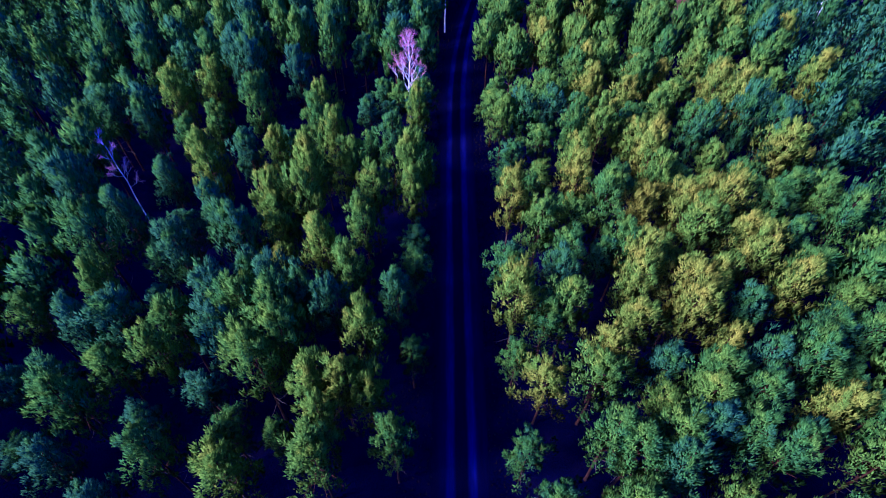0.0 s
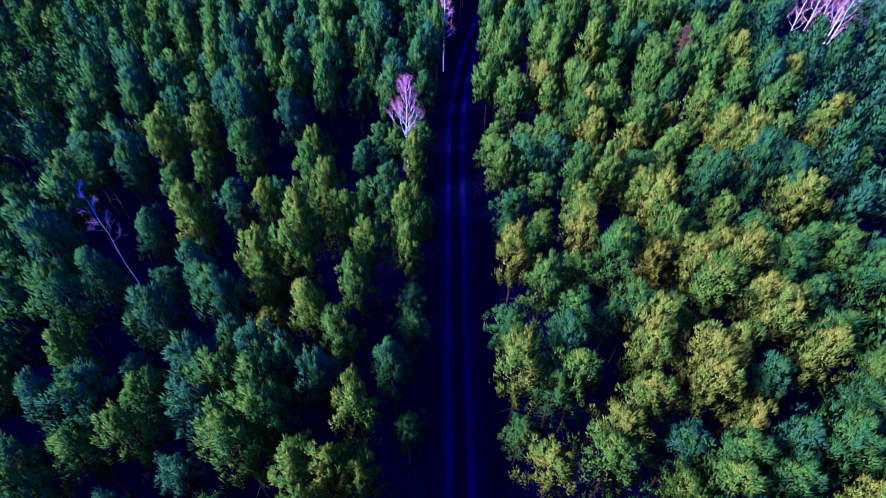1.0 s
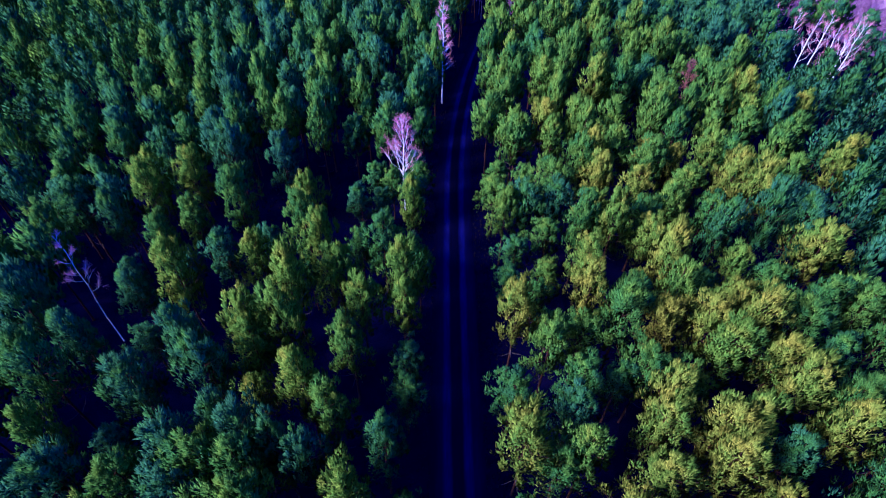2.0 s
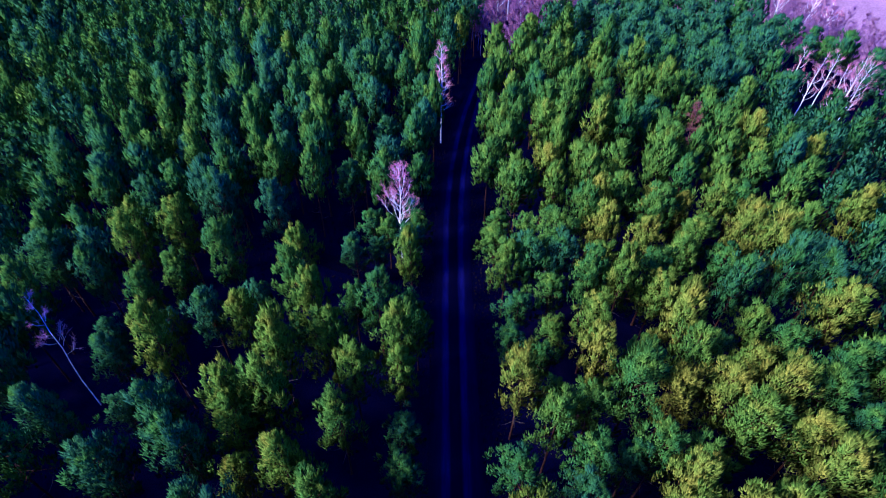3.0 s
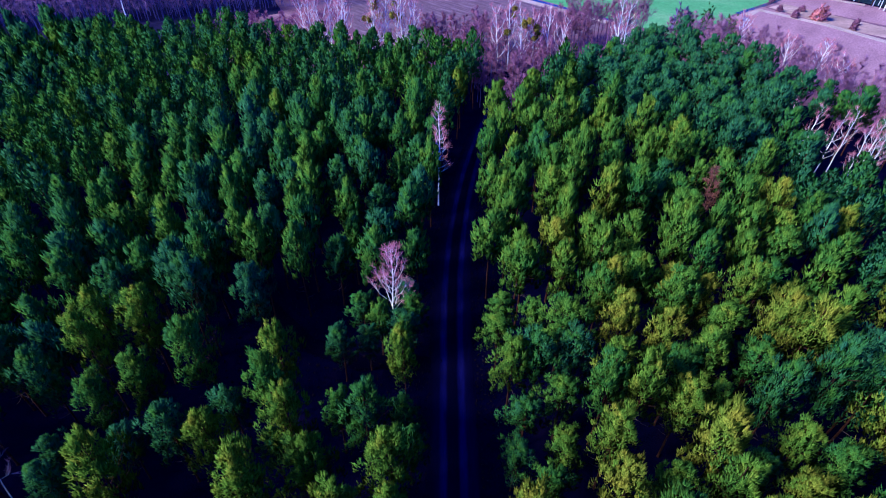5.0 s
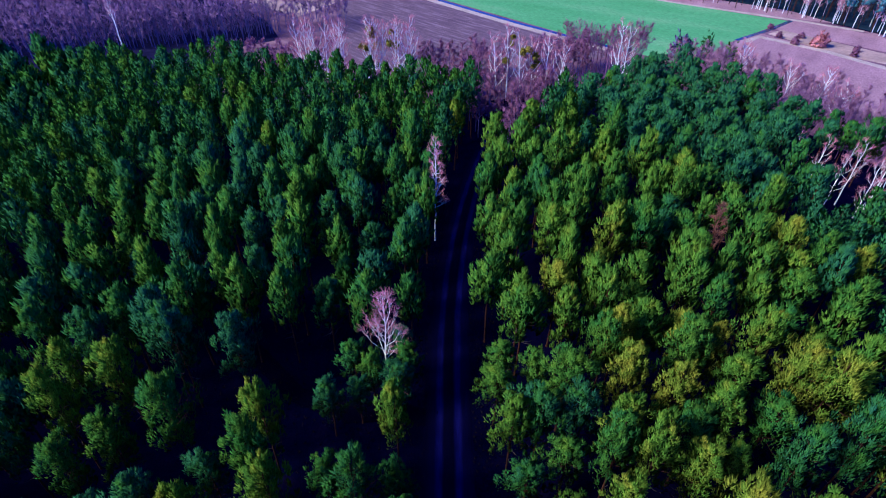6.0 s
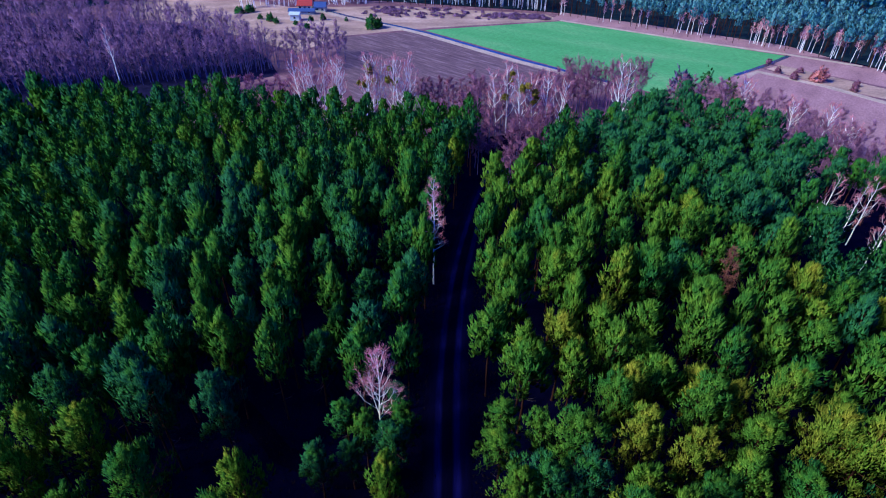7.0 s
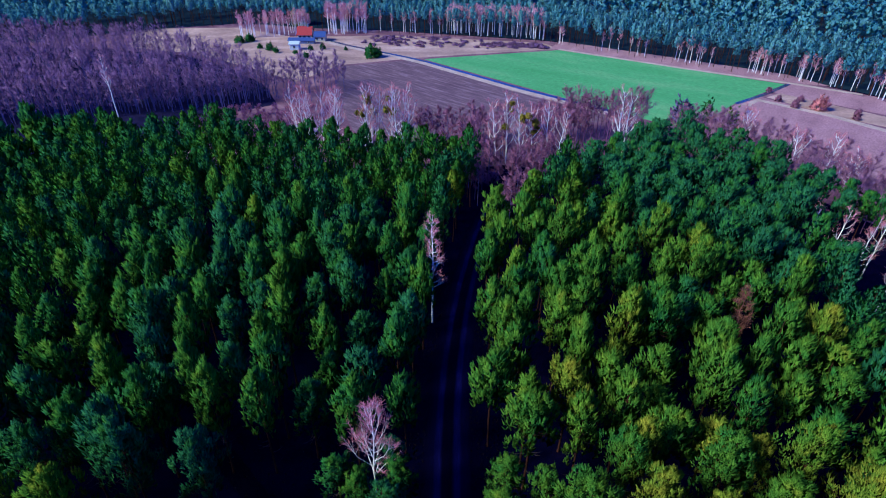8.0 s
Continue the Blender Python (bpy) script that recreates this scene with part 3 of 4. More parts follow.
singles, rest = [], []
for i, t in enumerate(stems):
    (singles if i < known or (abs(t[0]) < 34 and 8 < t[1] < 62) else rest).append(t)
rest += singles[330:]
for x, y, h in singles[:330]:
    east = x > 2
    kind = int(rng.integers(0, 5)) if y < 60 else int(rng.integers(5, KINDS))
    tone = min(1, max(0, rng.normal(0.56, 0.2) if east and y < 75 else rng.normal(0.12, 0.12) if x > 32 and y > 88 else rng.normal(0.52, 0.12) if east else rng.normal(0.52, 0.15) if y < 60 and x > -17 else rng.normal(0.22, 0.2) if y < 60 else rng.normal(0.27, 0.16)))
    # low pines take a darker, bluer tone for the shade below taller crowns
    if h < 10:
        tone *= 0.6
    tone = (rng.uniform(0.75, 0.9) if east else rng.uniform(0.6, 0.75)) if (x, y) in YELLOW else rng.uniform(0.08, 0.2) if (x, y) in TEAL else tone
    pine(x, y, h, kind, rng.uniform(0.82, 1.1) * (1.08 if east else 1.0) * (1.0 if h > 10 else 0.85), rng.uniform(0, 6.28), tone)

models = []
for i in range(16):
    r = np.random.default_rng(300 + i)
    fine = i < 8
    if i > 11:  # broad young pines of the east stand
        models.append((pine_crown(r, 12.0, 2.4, 6.4, 0.62, 5, 11, 0.58, 0.21, None, 0.8, 50.0), pine_trunk(r, 12.0, 5)))
        continue
    models.append((pine_crown(r, 12.0, 2.3 if i % 2 else 2.55, 6.1, 0.62 if fine else 0.85, 5, 11 if fine else 5, 0.62 if fine else 1.1, 0.21 if fine else 0.46, None, 1.0, 52.0, i > 3), pine_trunk(r, 12.0, 5)))
needle_soup, stem_soup = Soup(), Soup()
for x, y, h in rest:
    (v, f, nv), (tv, tf) = models[int(rng.integers(12, 16)) if x > 27 and y > 84 else int(rng.integers(0, 4)) if -42 < x < 42 and 3 < y < 98 else int(rng.integers(4, 8)) if -66 < x < 62 and 3 < y < 140 else int(rng.integers(8, 12))]
    turn, wide = rng.uniform(0, 6.28), rng.uniform(0.85, 1.15)
    tone = min(1, max(0, rng.normal(0.48, 0.13) if 2 < x < 40 and y < 92 or 2 < x < 26 and y < 110 else rng.normal(0.08, 0.1) if x > 28 else rng.normal(0.22, 0.12)))
    needle_soup.add(moved(v * [wide, wide, h / 12.0], x, y, 0, turn), f, moved(nv, 0, 0, 0, turn), tone)
    stem_soup.add(moved(tv * [1, 1, h / 12.0], x, y, 0, turn), tf)
wood_base = tagged(new("pine_wood"), "dense wood of green pines round the track", "wood", "", "stuff")
part("crowns", needle_soup.mesh("crowns", needles_wood, True), wood_base)
part("trunks", stem_soup.mesh("trunks", pine_bark), wood_base)

# ---- bare trees ----
def birch(name, x, y, high, spread, clear, limbs, twigs, label, vase=0.5, lean=(0, 0), seed=1, girth=0.14, twig_len=0.7, droop=0.0, twig_mat=birch_twigs, bark_mat=birch_bark, twig_wide=0.024, category="birch tree", group="bare birches", least=0.014, tips=True):
    """A bare tree that stands near enough to tell its boughs apart."""
    rng = np.random.default_rng(seed)
    t, boughs, w = bare_tree(rng, high, spread, clear, limbs, twigs, vase, girth, lean, twig_len, twig_wide, droop, forks=6, least=least, tips=tips)
    base = new(name)
    base.location = (x, y, 0)
    part("trunk", t.mesh("trunk", bark_mat, smooth=True), base)
    for b in boughs:
        part("bough", b.mesh("bough", bark_mat, smooth=True), base)
    part("crown", w.mesh("crown", twig_mat), base, "haze of fine leafless twigs")
    return tagged(base, label, category, group)


birch("birch_tree", -4.4, 60.5, 13.0, 2.15, 0.36, 26, 10, "broad leafless birch with white boughs and reddish twigs", 1.0, (0.2, 0.3), 3, 0.095, 0.6, 0, red_twigs)
birch("birch_tree", 0.1, 86.5, 15.8, 1.5, 0.34, 28, 9, "tall slim leafless birch beside the track", 0.35, (0.1, 0.4), 5, 0.13, 0.6, 0, red_twigs)
birch("birch_tree", -31.6, 40.2, 11.6, 1.2, 0.5, 12, 9, "thin leaning white birch in a dark gap", 0.4, (-3.0, 3.2), 8, 0.042, 0.5)

birch("dead_pine", 34.4, 78.6, 11.4, 1.4, 0.35, 26, 5, "small dead pine with rusty brown bare twigs", 0.3, (0.2, 0.1), 9, 0.10, 0.5, 0, dead_twigs, dead_twigs, 0.03, "dead pine", "", tips=False)

# the birches of the glade
for i, (x, y, high, lx) in enumerate([(57.7, 103.0, 8.8, 0.3), (58.4, 98.5, 10.2, 0.5), (58.5, 93.6, 11.2, 0.4), (58.2, 87.4, 12.6, 0.3), (64.0, 91.0, 11.6, 0.6), (62.6, 96.4, 10.6, 0.4), (66.5, 95.2, 10.8, 0.3), (61.0, 88.6, 11.0, 0.5)]):
    birch("birch_tree", x, y, high, 1.7, 0.34, 12, 7, "leafless birch in a sunken glade among pines", 0.8, (lx, 0.2), 20 + i, 0.09, 0.6, 0, red_twigs)

# birches at the far edge of the wood
EDGE_WEST = [
    (-30.0, 146.0, 14.0, 0), (-28.7, 145.1, 13.0, 0), (-27.2, 145.0, 13.7, 0), (-25.9, 144.1, 12.7, 0), (-25.0, 147.0, 13.3, 0), (-23.7, 146.1, 12.3, 0),
    (-22.5, 145.0, 14.1, 0), (-21.2, 144.1, 13.1, 0), (-15.4, 144.0, 14.8, 1), (-14.1, 143.1, 13.8, 0), (-14.1, 145.5, 14.1, 1), (-12.8, 144.6, 13.1, 0),
    (-9.6, 144.0, 14.3, 1), (-8.3, 143.1, 13.3, 0), (-7.6, 145.0, 14.1, 0), (-6.3, 144.1, 13.1, 0), (-81.0, 166.5, 15.2, 0),
]
EDGE_EAST = [
    (12.6, 137.0, 13.6, 0), (15.0, 139.0, 14.4, 1), (17.8, 137.5, 13.2, 1), (20.4, 138.5, 12.2, 1), (23.2, 139.0, 12.6, 0), (25.6, 138.0, 11.4, 0),
    (39.2, 142.0, 14.6, 0), (41.0, 143.5, 13.0, 0), (68.5, 146.3, 9.8, 0), (72.7, 133.7, 8.6, 0), (78.0, 131.7, 8.6, 0), (78.5, 126.0, 6.8, 0),
]


def mistletoe(x, y, z, size, seed):
    rng = np.random.default_rng(seed)
    s = Soup()
    c = unit(rng.normal(size=(60, 3))) * rng.uniform(0.2, 1, (60, 1)) ** 0.5 * size * 0.7
    s.add(*blades(rng, c, unit(c), 5, size * 0.6, size * 0.3, 0.9, unit(c + [0, 0, 0.3])))
    ob = new("mistletoe", s.mesh("mistletoe", leaf_yellow))
    ob.location = (x, y, z)
    ob.color = (rng.random(),) * 3 + (1,)
    tagged(ob, "yellow-green mistletoe ball on a bare birch", "mistletoe", "mistletoe balls")


rng = np.random.default_rng(44)
for i, (x, y, high, clumps) in enumerate(EDGE_WEST + EDGE_EAST):
    slim = high > 15
    birch("birch_tree", x, y, high, 2.5 if not slim else 1.3, 0.2 if not slim else 0.5, 15, 7, "white-stemmed leafless birch at the edge of the wood", 1.15, (rng.uniform(-1.6, 1.6) * (not slim), rng.uniform(-0.5, 0.5)), 60 + i, 0.15 if y > 150 else 0.17, 0.8, 0, red_twigs if high < 15 else birch_twigs, birch_bark, 0.045, least=0.045)
    for k in range(3 * clumps):
        mistletoe(x + rng.uniform(-1.3, 1.3), y + rng.uniform(-0.8, 0.8), high * rng.uniform(0.55, 0.9), rng.uniform(0.5, 0.95), 500 + 5 * i + k)


def throng(name, label, models, places, bark_mat, twig_mat, category="wood"):
    """Many bare trees past counting, joined: stems and twigs."""
    stems, twigs = Soup(), Soup()
    rng = np.random.default_rng(len(places))
    for x, y, size in places:
        t, boughs, w = models[int(rng.integers(0, len(models)))]
        turn = rng.uniform(0, 6.28)
        for s in (t, *boughs):
            v, f = s.arrays()
            stems.add(moved(v, x, y, 0, turn, size), f)
        v, f = w.arrays()
        twigs.add(moved(v, x, y, 0, turn, size), f, moved(np.concatenate(w.nor), 0, 0, 0, turn) if w.nor else None)
    base = tagged(new(name), label, category, "", "stuff")
    part("stems", stems.mesh("stems", bark_mat), base)
    part("twigs", twigs.mesh("twigs", twig_mat), base)


def scatter(seed, box, near, keep, tries=20000):
    """Places at least near apart inside box for which keep(x, y) holds."""
    rng = np.random.default_rng(seed)
    cells, out = {}, []
    for _ in range(tries):
        x, y = rng.uniform(box[0], box[1]), rng.uniform(box[2], box[3])
        k = (int(x // near), int(y // near))
        if not keep(x, y) or any((x - a) ** 2 + (y - b) ** 2 < near * near for i in (-1, 0, 1) for j in (-1, 0, 1) for a, b in cells.get((k[0] + i, k[1] + j), ())):
            continue
        cells.setdefault(k, []).append((x, y))
        out.append((x, y))
    return out


def within(outline):
    def test(x, y):
        odd = False
        for (x1, y1), (x2, y2) in zip(outline, outline[1:] + outline[:1]):
            if (y1 > y) != (y2 > y) and x < (x2 - x1) * (y - y1) / (y2 - y1) + x1:
                odd = not odd
        return odd
    return test


alders = [bare_tree(np.random.default_rng(200 + i), 11.0, 2.2, 0.46, 12, 6, 0.7, 0.13, (0.2, 0), 1.05, 0.075, 0, 4, 1, plume=True) for i in range(6)]
alder_wood = within([(-230, 150), (-105, 164), (-81, 171), (-54, 177), (-46, 182), (-54, 194), (-66, 212), (-90, 233), (-125, 243), (-230, 255)])
rng = np.random.default_rng(5)
throng("alder_wood", "leafless purple-brown alder wood beside the meadow", alders, [(x, y, rng.uniform(0.7, 1.08)) for x, y in scatter(11, (-175, -40, 148, 256), 3.5, alder_wood)], alder_bark, alder_twigs)
slim_alders = [bare_tree(np.random.default_rng(240 + i), 9.5, 1.2, 0.35, 9, 7, 0.6, 0.08, (0.3, 0), 1.0, 0.06, 0, 4, 2, plume=True) for i in range(6)]
front = within([(-230, 149), (-105, 160), (-81, 168.5), (-54, 177), (-45, 186), (-50, 192), (-81, 180), (-105, 172), (-230, 162)])
throng("alder_edge", "dark wall of slender alder stems at the edge of the wood", [bare_tree(np.random.default_rng(260 + i), 9.5, 0.9, 0.22, 9, 4, 0.6, 0.11, (0.4, 0), 0.9, 0.06, 0, 4, 1, plume=True) for i in range(6)], [(x, y, rng.uniform(0.8, 1.1)) for x, y in scatter(18, (-170, -44, 148, 193), 1.7, front)], alder_bark, alder_twigs)
belt = within([(-6, 145), (4, 136), (7, 122), (11, 109), (15, 110), (19, 120), (24, 134), (26, 145), (34, 148), (36, 158), (20, 155), (0, 152), (-8, 150)])
throng("alder_belt", "belt of thin leafless alders behind the pines", slim_alders, [(x, y, rng.uniform(0.65, 1.0)) for x, y in scatter(12, (-10, 40, 106, 162), 2.0, lambda x, y: belt(x, y) and abs(x - road_x(y)) > 2.6)], alder_bark, belt_twigs)
clump = within([(-46, 186), (-40, 180), (-30, 184), (-25, 192), (-30, 200), (-42, 200)])
throng("alder_clump", "small clump of reddish bare trees by the field", slim_alders, [(x, y, rng.uniform(0.8, 1.1)) for x, y in scatter(13, (-46, -25, 180, 200), 3.0, clump)], alder_bark, alder_twigs)
east_belt = within([(52, 149), (61, 142), (66, 127), (71, 110), (80, 92), (94, 94), (90, 114), (82, 134), (70, 152), (58, 158)])
throng("shrub_belt", "purple bare shrubs along the fallow field", slim_alders, [(x, y, rng.uniform(0.5, 0.9)) for x, y in scatter(14, (50, 98, 90, 160), 1.9, east_belt)], belt_twigs, shrub_twigs)
round_belt = within([(30, 150), (44, 147), (50, 156), (40, 160), (30, 158)])
throng("tree_clump", "rounded clump of purple bare trees", alders, [(x, y, rng.uniform(0.8, 1.0)) for x, y in scatter(15, (30, 52, 144, 162), 2.3, round_belt)], belt_twigs, belt_twigs)
low = [bare_tree(np.random.default_rng(270 + i), 3.0, 1.2, 0.1, 8, 10, 0.8, 0.04, (0, 0), 0.7, 0.06, 0, 4, 2) for i in range(4)]
low_belt = within([(-58, 162), (-50, 170), (-40, 172), (-28, 170), (-26, 160), (-40, 148), (-60, 144)])
throng("low_shrubs", "low pinkish shrubs between wood and meadow", low, [(x, y, rng.uniform(0.6, 1.3)) for x, y in scatter(16, (-80, -26, 146, 170), 2.9, low_belt)], alder_bark, belt_twigs, "shrubs")

edge = within([(-10, 132), (0, 129), (12, 126), (30, 131), (46, 142), (40, 147), (20, 143), (-8, 145)])
throng("edge_shrubs", "low purple shrubs at the end of the track", low, [(x, y, rng.uniform(0.5, 1.1)) for x, y in scatter(17, (-10, 46, 125, 147), 2.9, edge)], alder_bark, belt_twigs, "shrubs")

# ---- far woods ----
far_models, deep_models = [], []
for i in range(6):
    r = np.random.default_rng(700 + i)
    far_models.append((pine_crown(r, 14.0, 2.1, 8.6, 1.0, 4, 3, 0.95, 0.5, peak=0.6, flat=True), tube([(0, 0, 0), (0, 0, 8.0)], [0.16, 0.1], 4)))
    deep_models.append((pine_crown(r, 14.0, 2.2, 8.6, 1.7, 3, 3, 1.6, 0.95, peak=0.6, flat=True), tube([(0, 0, 0), (0, 0, 8.0)], [0.16, 0.1], 4)))


def far_pines(name, label, places, models, tall=1.0, fat=1.0):
    a, b = Soup(), Soup()
    rng = np.random.default_rng(len(places))
    for x, y in places:
        (v, f, nv), (tv, tf) = models[int(rng.integers(0, 6))]
        turn, size = rng.uniform(0, 6.28), rng.uniform(0.85, 1.15) * tall
        a.add(moved(v * [fat, fat, 1], x, y, 0, turn, size), f, moved(nv, 0, 0, 0, turn), rng.random())
        b.add(moved(tv, x, y, 0, turn, size), tf)
    base = tagged(new(name), label, "wood", "", "stuff")
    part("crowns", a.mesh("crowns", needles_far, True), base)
    part("trunks", b.mesh("trunks", pine_bark), base)


# bluish shade between the far crowns, given as the colour of the litter
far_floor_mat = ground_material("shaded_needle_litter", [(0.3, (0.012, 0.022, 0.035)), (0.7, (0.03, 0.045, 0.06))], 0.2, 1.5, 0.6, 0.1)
north = within([(-330, 262), (-160, 258), (-128, 284), (-90, 300), (-60, 290), (-20, 281), (44, 261), (76, 234), (110, 209), (128, 188), (150, 158), (330, 150), (420, 460), (-420, 460)])
sheet("far_wood_floor", [(-420, 262), (-160, 258), (-128, 286), (-90, 304), (-60, 292), (-20, 287), (46, 267), (78, 239), (112, 213), (130, 190), (152, 160), (340, 150), (440, 520), (-440, 520)], far_floor_mat, 0.022, "litter under the far pines, bluish shade in its colour")
far_pines("far_pine_wood", "distant pine wood behind the fields, blue-green haze in its needle colour", scatter(21, (-260, 200, 150, 360), 3.3, lambda x, y: north(x, y) and not north(x - 22, y - 38), 40000), far_models, 0.72)
far_pines("deep_pine_wood", "far pine wood up to the horizon, blue-green haze in its needle colour", scatter(22, (-330, 340, 180, 460), 5.4, lambda x, y: north(x - 22, y - 38), 20000), deep_models, 0.85, 1.6)
far_birches = []
for i in range(5):
    t, boughs, w = bare_tree(np.random.default_rng(800 + i), 12.0, 1.3, 0.42, 9, 5, 0.8, 0.15, (0.5, 0), 1.3, 0.09, 0, 4, 1)
    for b in boughs:
        v, f = b.arrays()
        t.add(v, f)
    far_birches.append((t.mesh("trunk", birch_bark), w.mesh("crown", birch_twigs)))


def far_birch(x, y, size, kind, turn, label):
    base = new("birch_tree")
    base.matrix_basis = Matrix.Translation((x, y, 0)) @ Matrix.Rotation(turn, 4, "Z") @ Matrix.Diagonal((size, size, size, 1))
    part("trunk", far_birches[kind][0], base)
    part("crown", far_birches[kind][1], base)
    tagged(base, label, "birch tree", "distant birches")


rng = np.random.default_rng(31)
for (x1, y1), (x2, y2), count, deep, least, most in (((46, 262), (112, 210), 26, 3.0, 0.45, 0.72), ((113, 208), (132, 178), 30, 12.0, 0.45, 0.7), ((3, 283), (44, 269), 62, 9.0, 0.75, 1.0), ((-30, 283), (3, 281), 12, 4.0, 0.6, 0.8), ((-49, 279), (-33, 279), 34, 7.0, 0.75, 1.05), ((-84, 270), (-56, 277), 44, 7.0, 0.65, 0.85)):
    for i in range(count):
        u = rng.random()
        far_birch(x1 + (x2 - x1) * u + rng.uniform(0, 1) * deep * 0.3, y1 + (y2 - y1) * u + rng.uniform(-0.3, 1) * deep, rng.uniform(least, most), int(rng.integers(0, 5)), rng.uniform(0, 6.28), "white birch at the edge of a distant wood")

# ---- meadow, ditch, house ----
def strip(name, line, wide, mat, z, label, category):
    """A narrow band of ground along a line."""
    s = Soup()
    p = np.array([(x, y, z) for x, y in line], float)
    way = unit(np.gradient(p, axis=0))
    side = np.stack([-way[:, 1], way[:, 0], np.zeros(len(p))], 1) * wide / 2
    v = np.concatenate([p - side, p + side, p - side - [0, 0, 0.1], p + side - [0, 0, 0.1]])
    n, k = len(p), np.arange(len(p) - 1)
    f = [np.stack([k + a, k + b, k + b + 1], 1) for a, b in ((0, n), (2 * n, 0), (n, 3 * n))] + [np.stack([k + a, k + b + 1, k + a + 1], 1) for a, b in ((0, n), (2 * n, 0), (n, 3 * n))]
    s.add(v, np.concatenate(f))
    return tagged(new(name, s.mesh(name, mat)), label, category, "", "structure")


DITCH = [(-44, 264), (-35, 255), (-24, 246), (-11, 235.5), (-3, 228), (10, 213), (25, 196), (41, 180), (47, 174)]
strip("grass_verge", [(x - 1.6, y - 1.4) for x, y in DITCH], 2.6, grass_mat, 0.07, "pale dry grass along the ditch", "verge")
strip("ditch", DITCH, 1.6, ditch_mat, 0.10, "narrow ditch of still water between the fields", "ditch")
strip("field_path", [(47, 250.5), (60, 240.5), (85, 221), (110, 204), (126, 191)], 1.8, grass_mat, 0.08, "pale sandy path along the far wood", "path")
strip("ditch", [(84, 181.5), (97, 191), (110, 202)], 1.3, ditch_mat, 0.10, "narrow dark ditch at the end of the crop field", "ditch")
strip("grass_verge", [(86, 180), (92, 185), (104, 172), (116, 152), (124, 136)], 2.4, grass_mat, 0.08, "strip of pale grass along the fallow field", "verge")
sheet("grass_strip", [(96, 188), (102, 192), (124, 164), (120, 156), (106, 170)], meadow_mat, 0.045, "pale grass strip beside the fallow field")
sheet("wood_edge", [(44, 252), (58, 243.5), (84, 223), (110, 205.5), (122, 200), (116, 214), (84, 240), (50, 266)], fallow_mat, 0.03, "reddish bare ground along the far wood")
sheet("rough_ground", [(100, 193), (112, 204), (128, 186), (126, 166)], fallow_mat, 0.035, "rough reddish ground below the birches")


def shrub(x, y, wide, high, mat, label, seed, tone=0.4, category="bush", group="meadow bushes", leaves=200):
    """A rounded leafy bush with an uneven outline."""
    rng = np.random.default_rng(seed)
    stem, leaf = Soup(), Soup()
    for k in range(5):
        a = k * 1.26
        stem.add(*tube([(0, 0, 0), (math.cos(a) * wide * 0.2, math.sin(a) * wide * 0.2, high * 0.35), (math.cos(a) * wide * 0.35, math.sin(a) * wide * 0.35, high * 0.8)], [0.07, 0.05, 0.01], 4))
    d = unit(rng.normal(size=(leaves, 3)))
    d[:, 2] = np.abs(d[:, 2])
    lump = 1 + 0.2 * np.sin(3 * np.arctan2(d[:, 1], d[:, 0]) + seed) + rng.normal(scale=0.1, size=leaves)
    c = d * np.array([wide / 2, wide / 2, high]) * (lump * rng.uniform(0.6, 1.0, leaves))[:, None] * 0.85 + [0, 0, 0.15]
    leaf.add(*blades(rng, c, d + [0, 0, 0.5], 5, 0.16 * wide, 0.09 * wide, 0.7, d + [0, 0, 0.3]))
    base = new("bush")
    base.location = (x, y, 0)
    part("stem", stem.mesh("stem", alder_bark), base)
    part("crown", leaf.mesh("crown", mat), base).color = (tone, tone, tone, 1)
    tagged(base, label, category, group)


for i, (x, y, wide, high) in enumerate([(-23.7, 235.5, 6.2, 4.4), (-68.3, 248.8, 2.2, 2.0), (-63.7, 246.0, 3.2, 2.8), (-60.5, 242.2, 2.4, 2.0), (-52.6, 239.6, 2.0, 1.4), (-47.3, 233.5, 2.5, 2.2), (-48.5, 246.3, 2.2, 2.0), (-44.2, 248.4, 2.2, 2.6), (-35.1, 246.6, 1.5, 1.4), (-79.1, 259.0, 4.0, 2.6), (-76.0, 262.0, 4.2, 2.8)]):
    shrub(x, y, wide, high, needles, "round dark green bush on the dry meadow", 900 + i, 0.1)
shrub(62.1, 165, 6.0, 6.6, alder_bark, "round brown leafless bush beside the crop field", 930, 0.5)
shrub(68.6, 166, 3.6, 6.4, needles, "bushy young pine beside the crop field", 931, 0.2)
shrub(72.0, 160, 4.0, 6.0, needles, "bushy young pine at the corner of the wood", 932, 0.5)
shrub(104.1, 176.4, 4.6, 3.6, red_twigs, "rusty red bare bush on the grass strip", 933)
for i, (x, y) in enumerate([(97, 184), (100, 180.5), (103.5, 184), (98.5, 178), (109, 168), (112, 172), (99, 193)]):
    shrub(x, y, 2.0, 1.6, belt_twigs, "low brown bush on the grass strip", 940 + i)
rng = np.random.default_rng(77)
for i in range(120):
    x, y = rng.uniform(-30, 42), rng.uniform(0, 1)
    y = 252 - 0.1 * x + y * 20 if x < 20 else 255 - 0.1 * x + y * 9
    wide = rng.uniform(1.2, 4.0)
    shrub(x, y, wide, rng.uniform(0.3, 0.7), alder_twigs, "flat dark heather patch on the dry meadow", 1000 + i, 0.5, "heather", "heather patches", 60)


def box(bm, x0, x1, y0, y1, z0, z1):
    r = bmesh.ops.create_cube(bm, size=1.0)
    for v in r["verts"]:
        v.co = ((x0 + x1) / 2 + v.co.x * (x1 - x0), (y0 + y1) / 2 + v.co.y * (y1 - y0), (z0 + z1) / 2 + v.co.z * (z1 - z0))


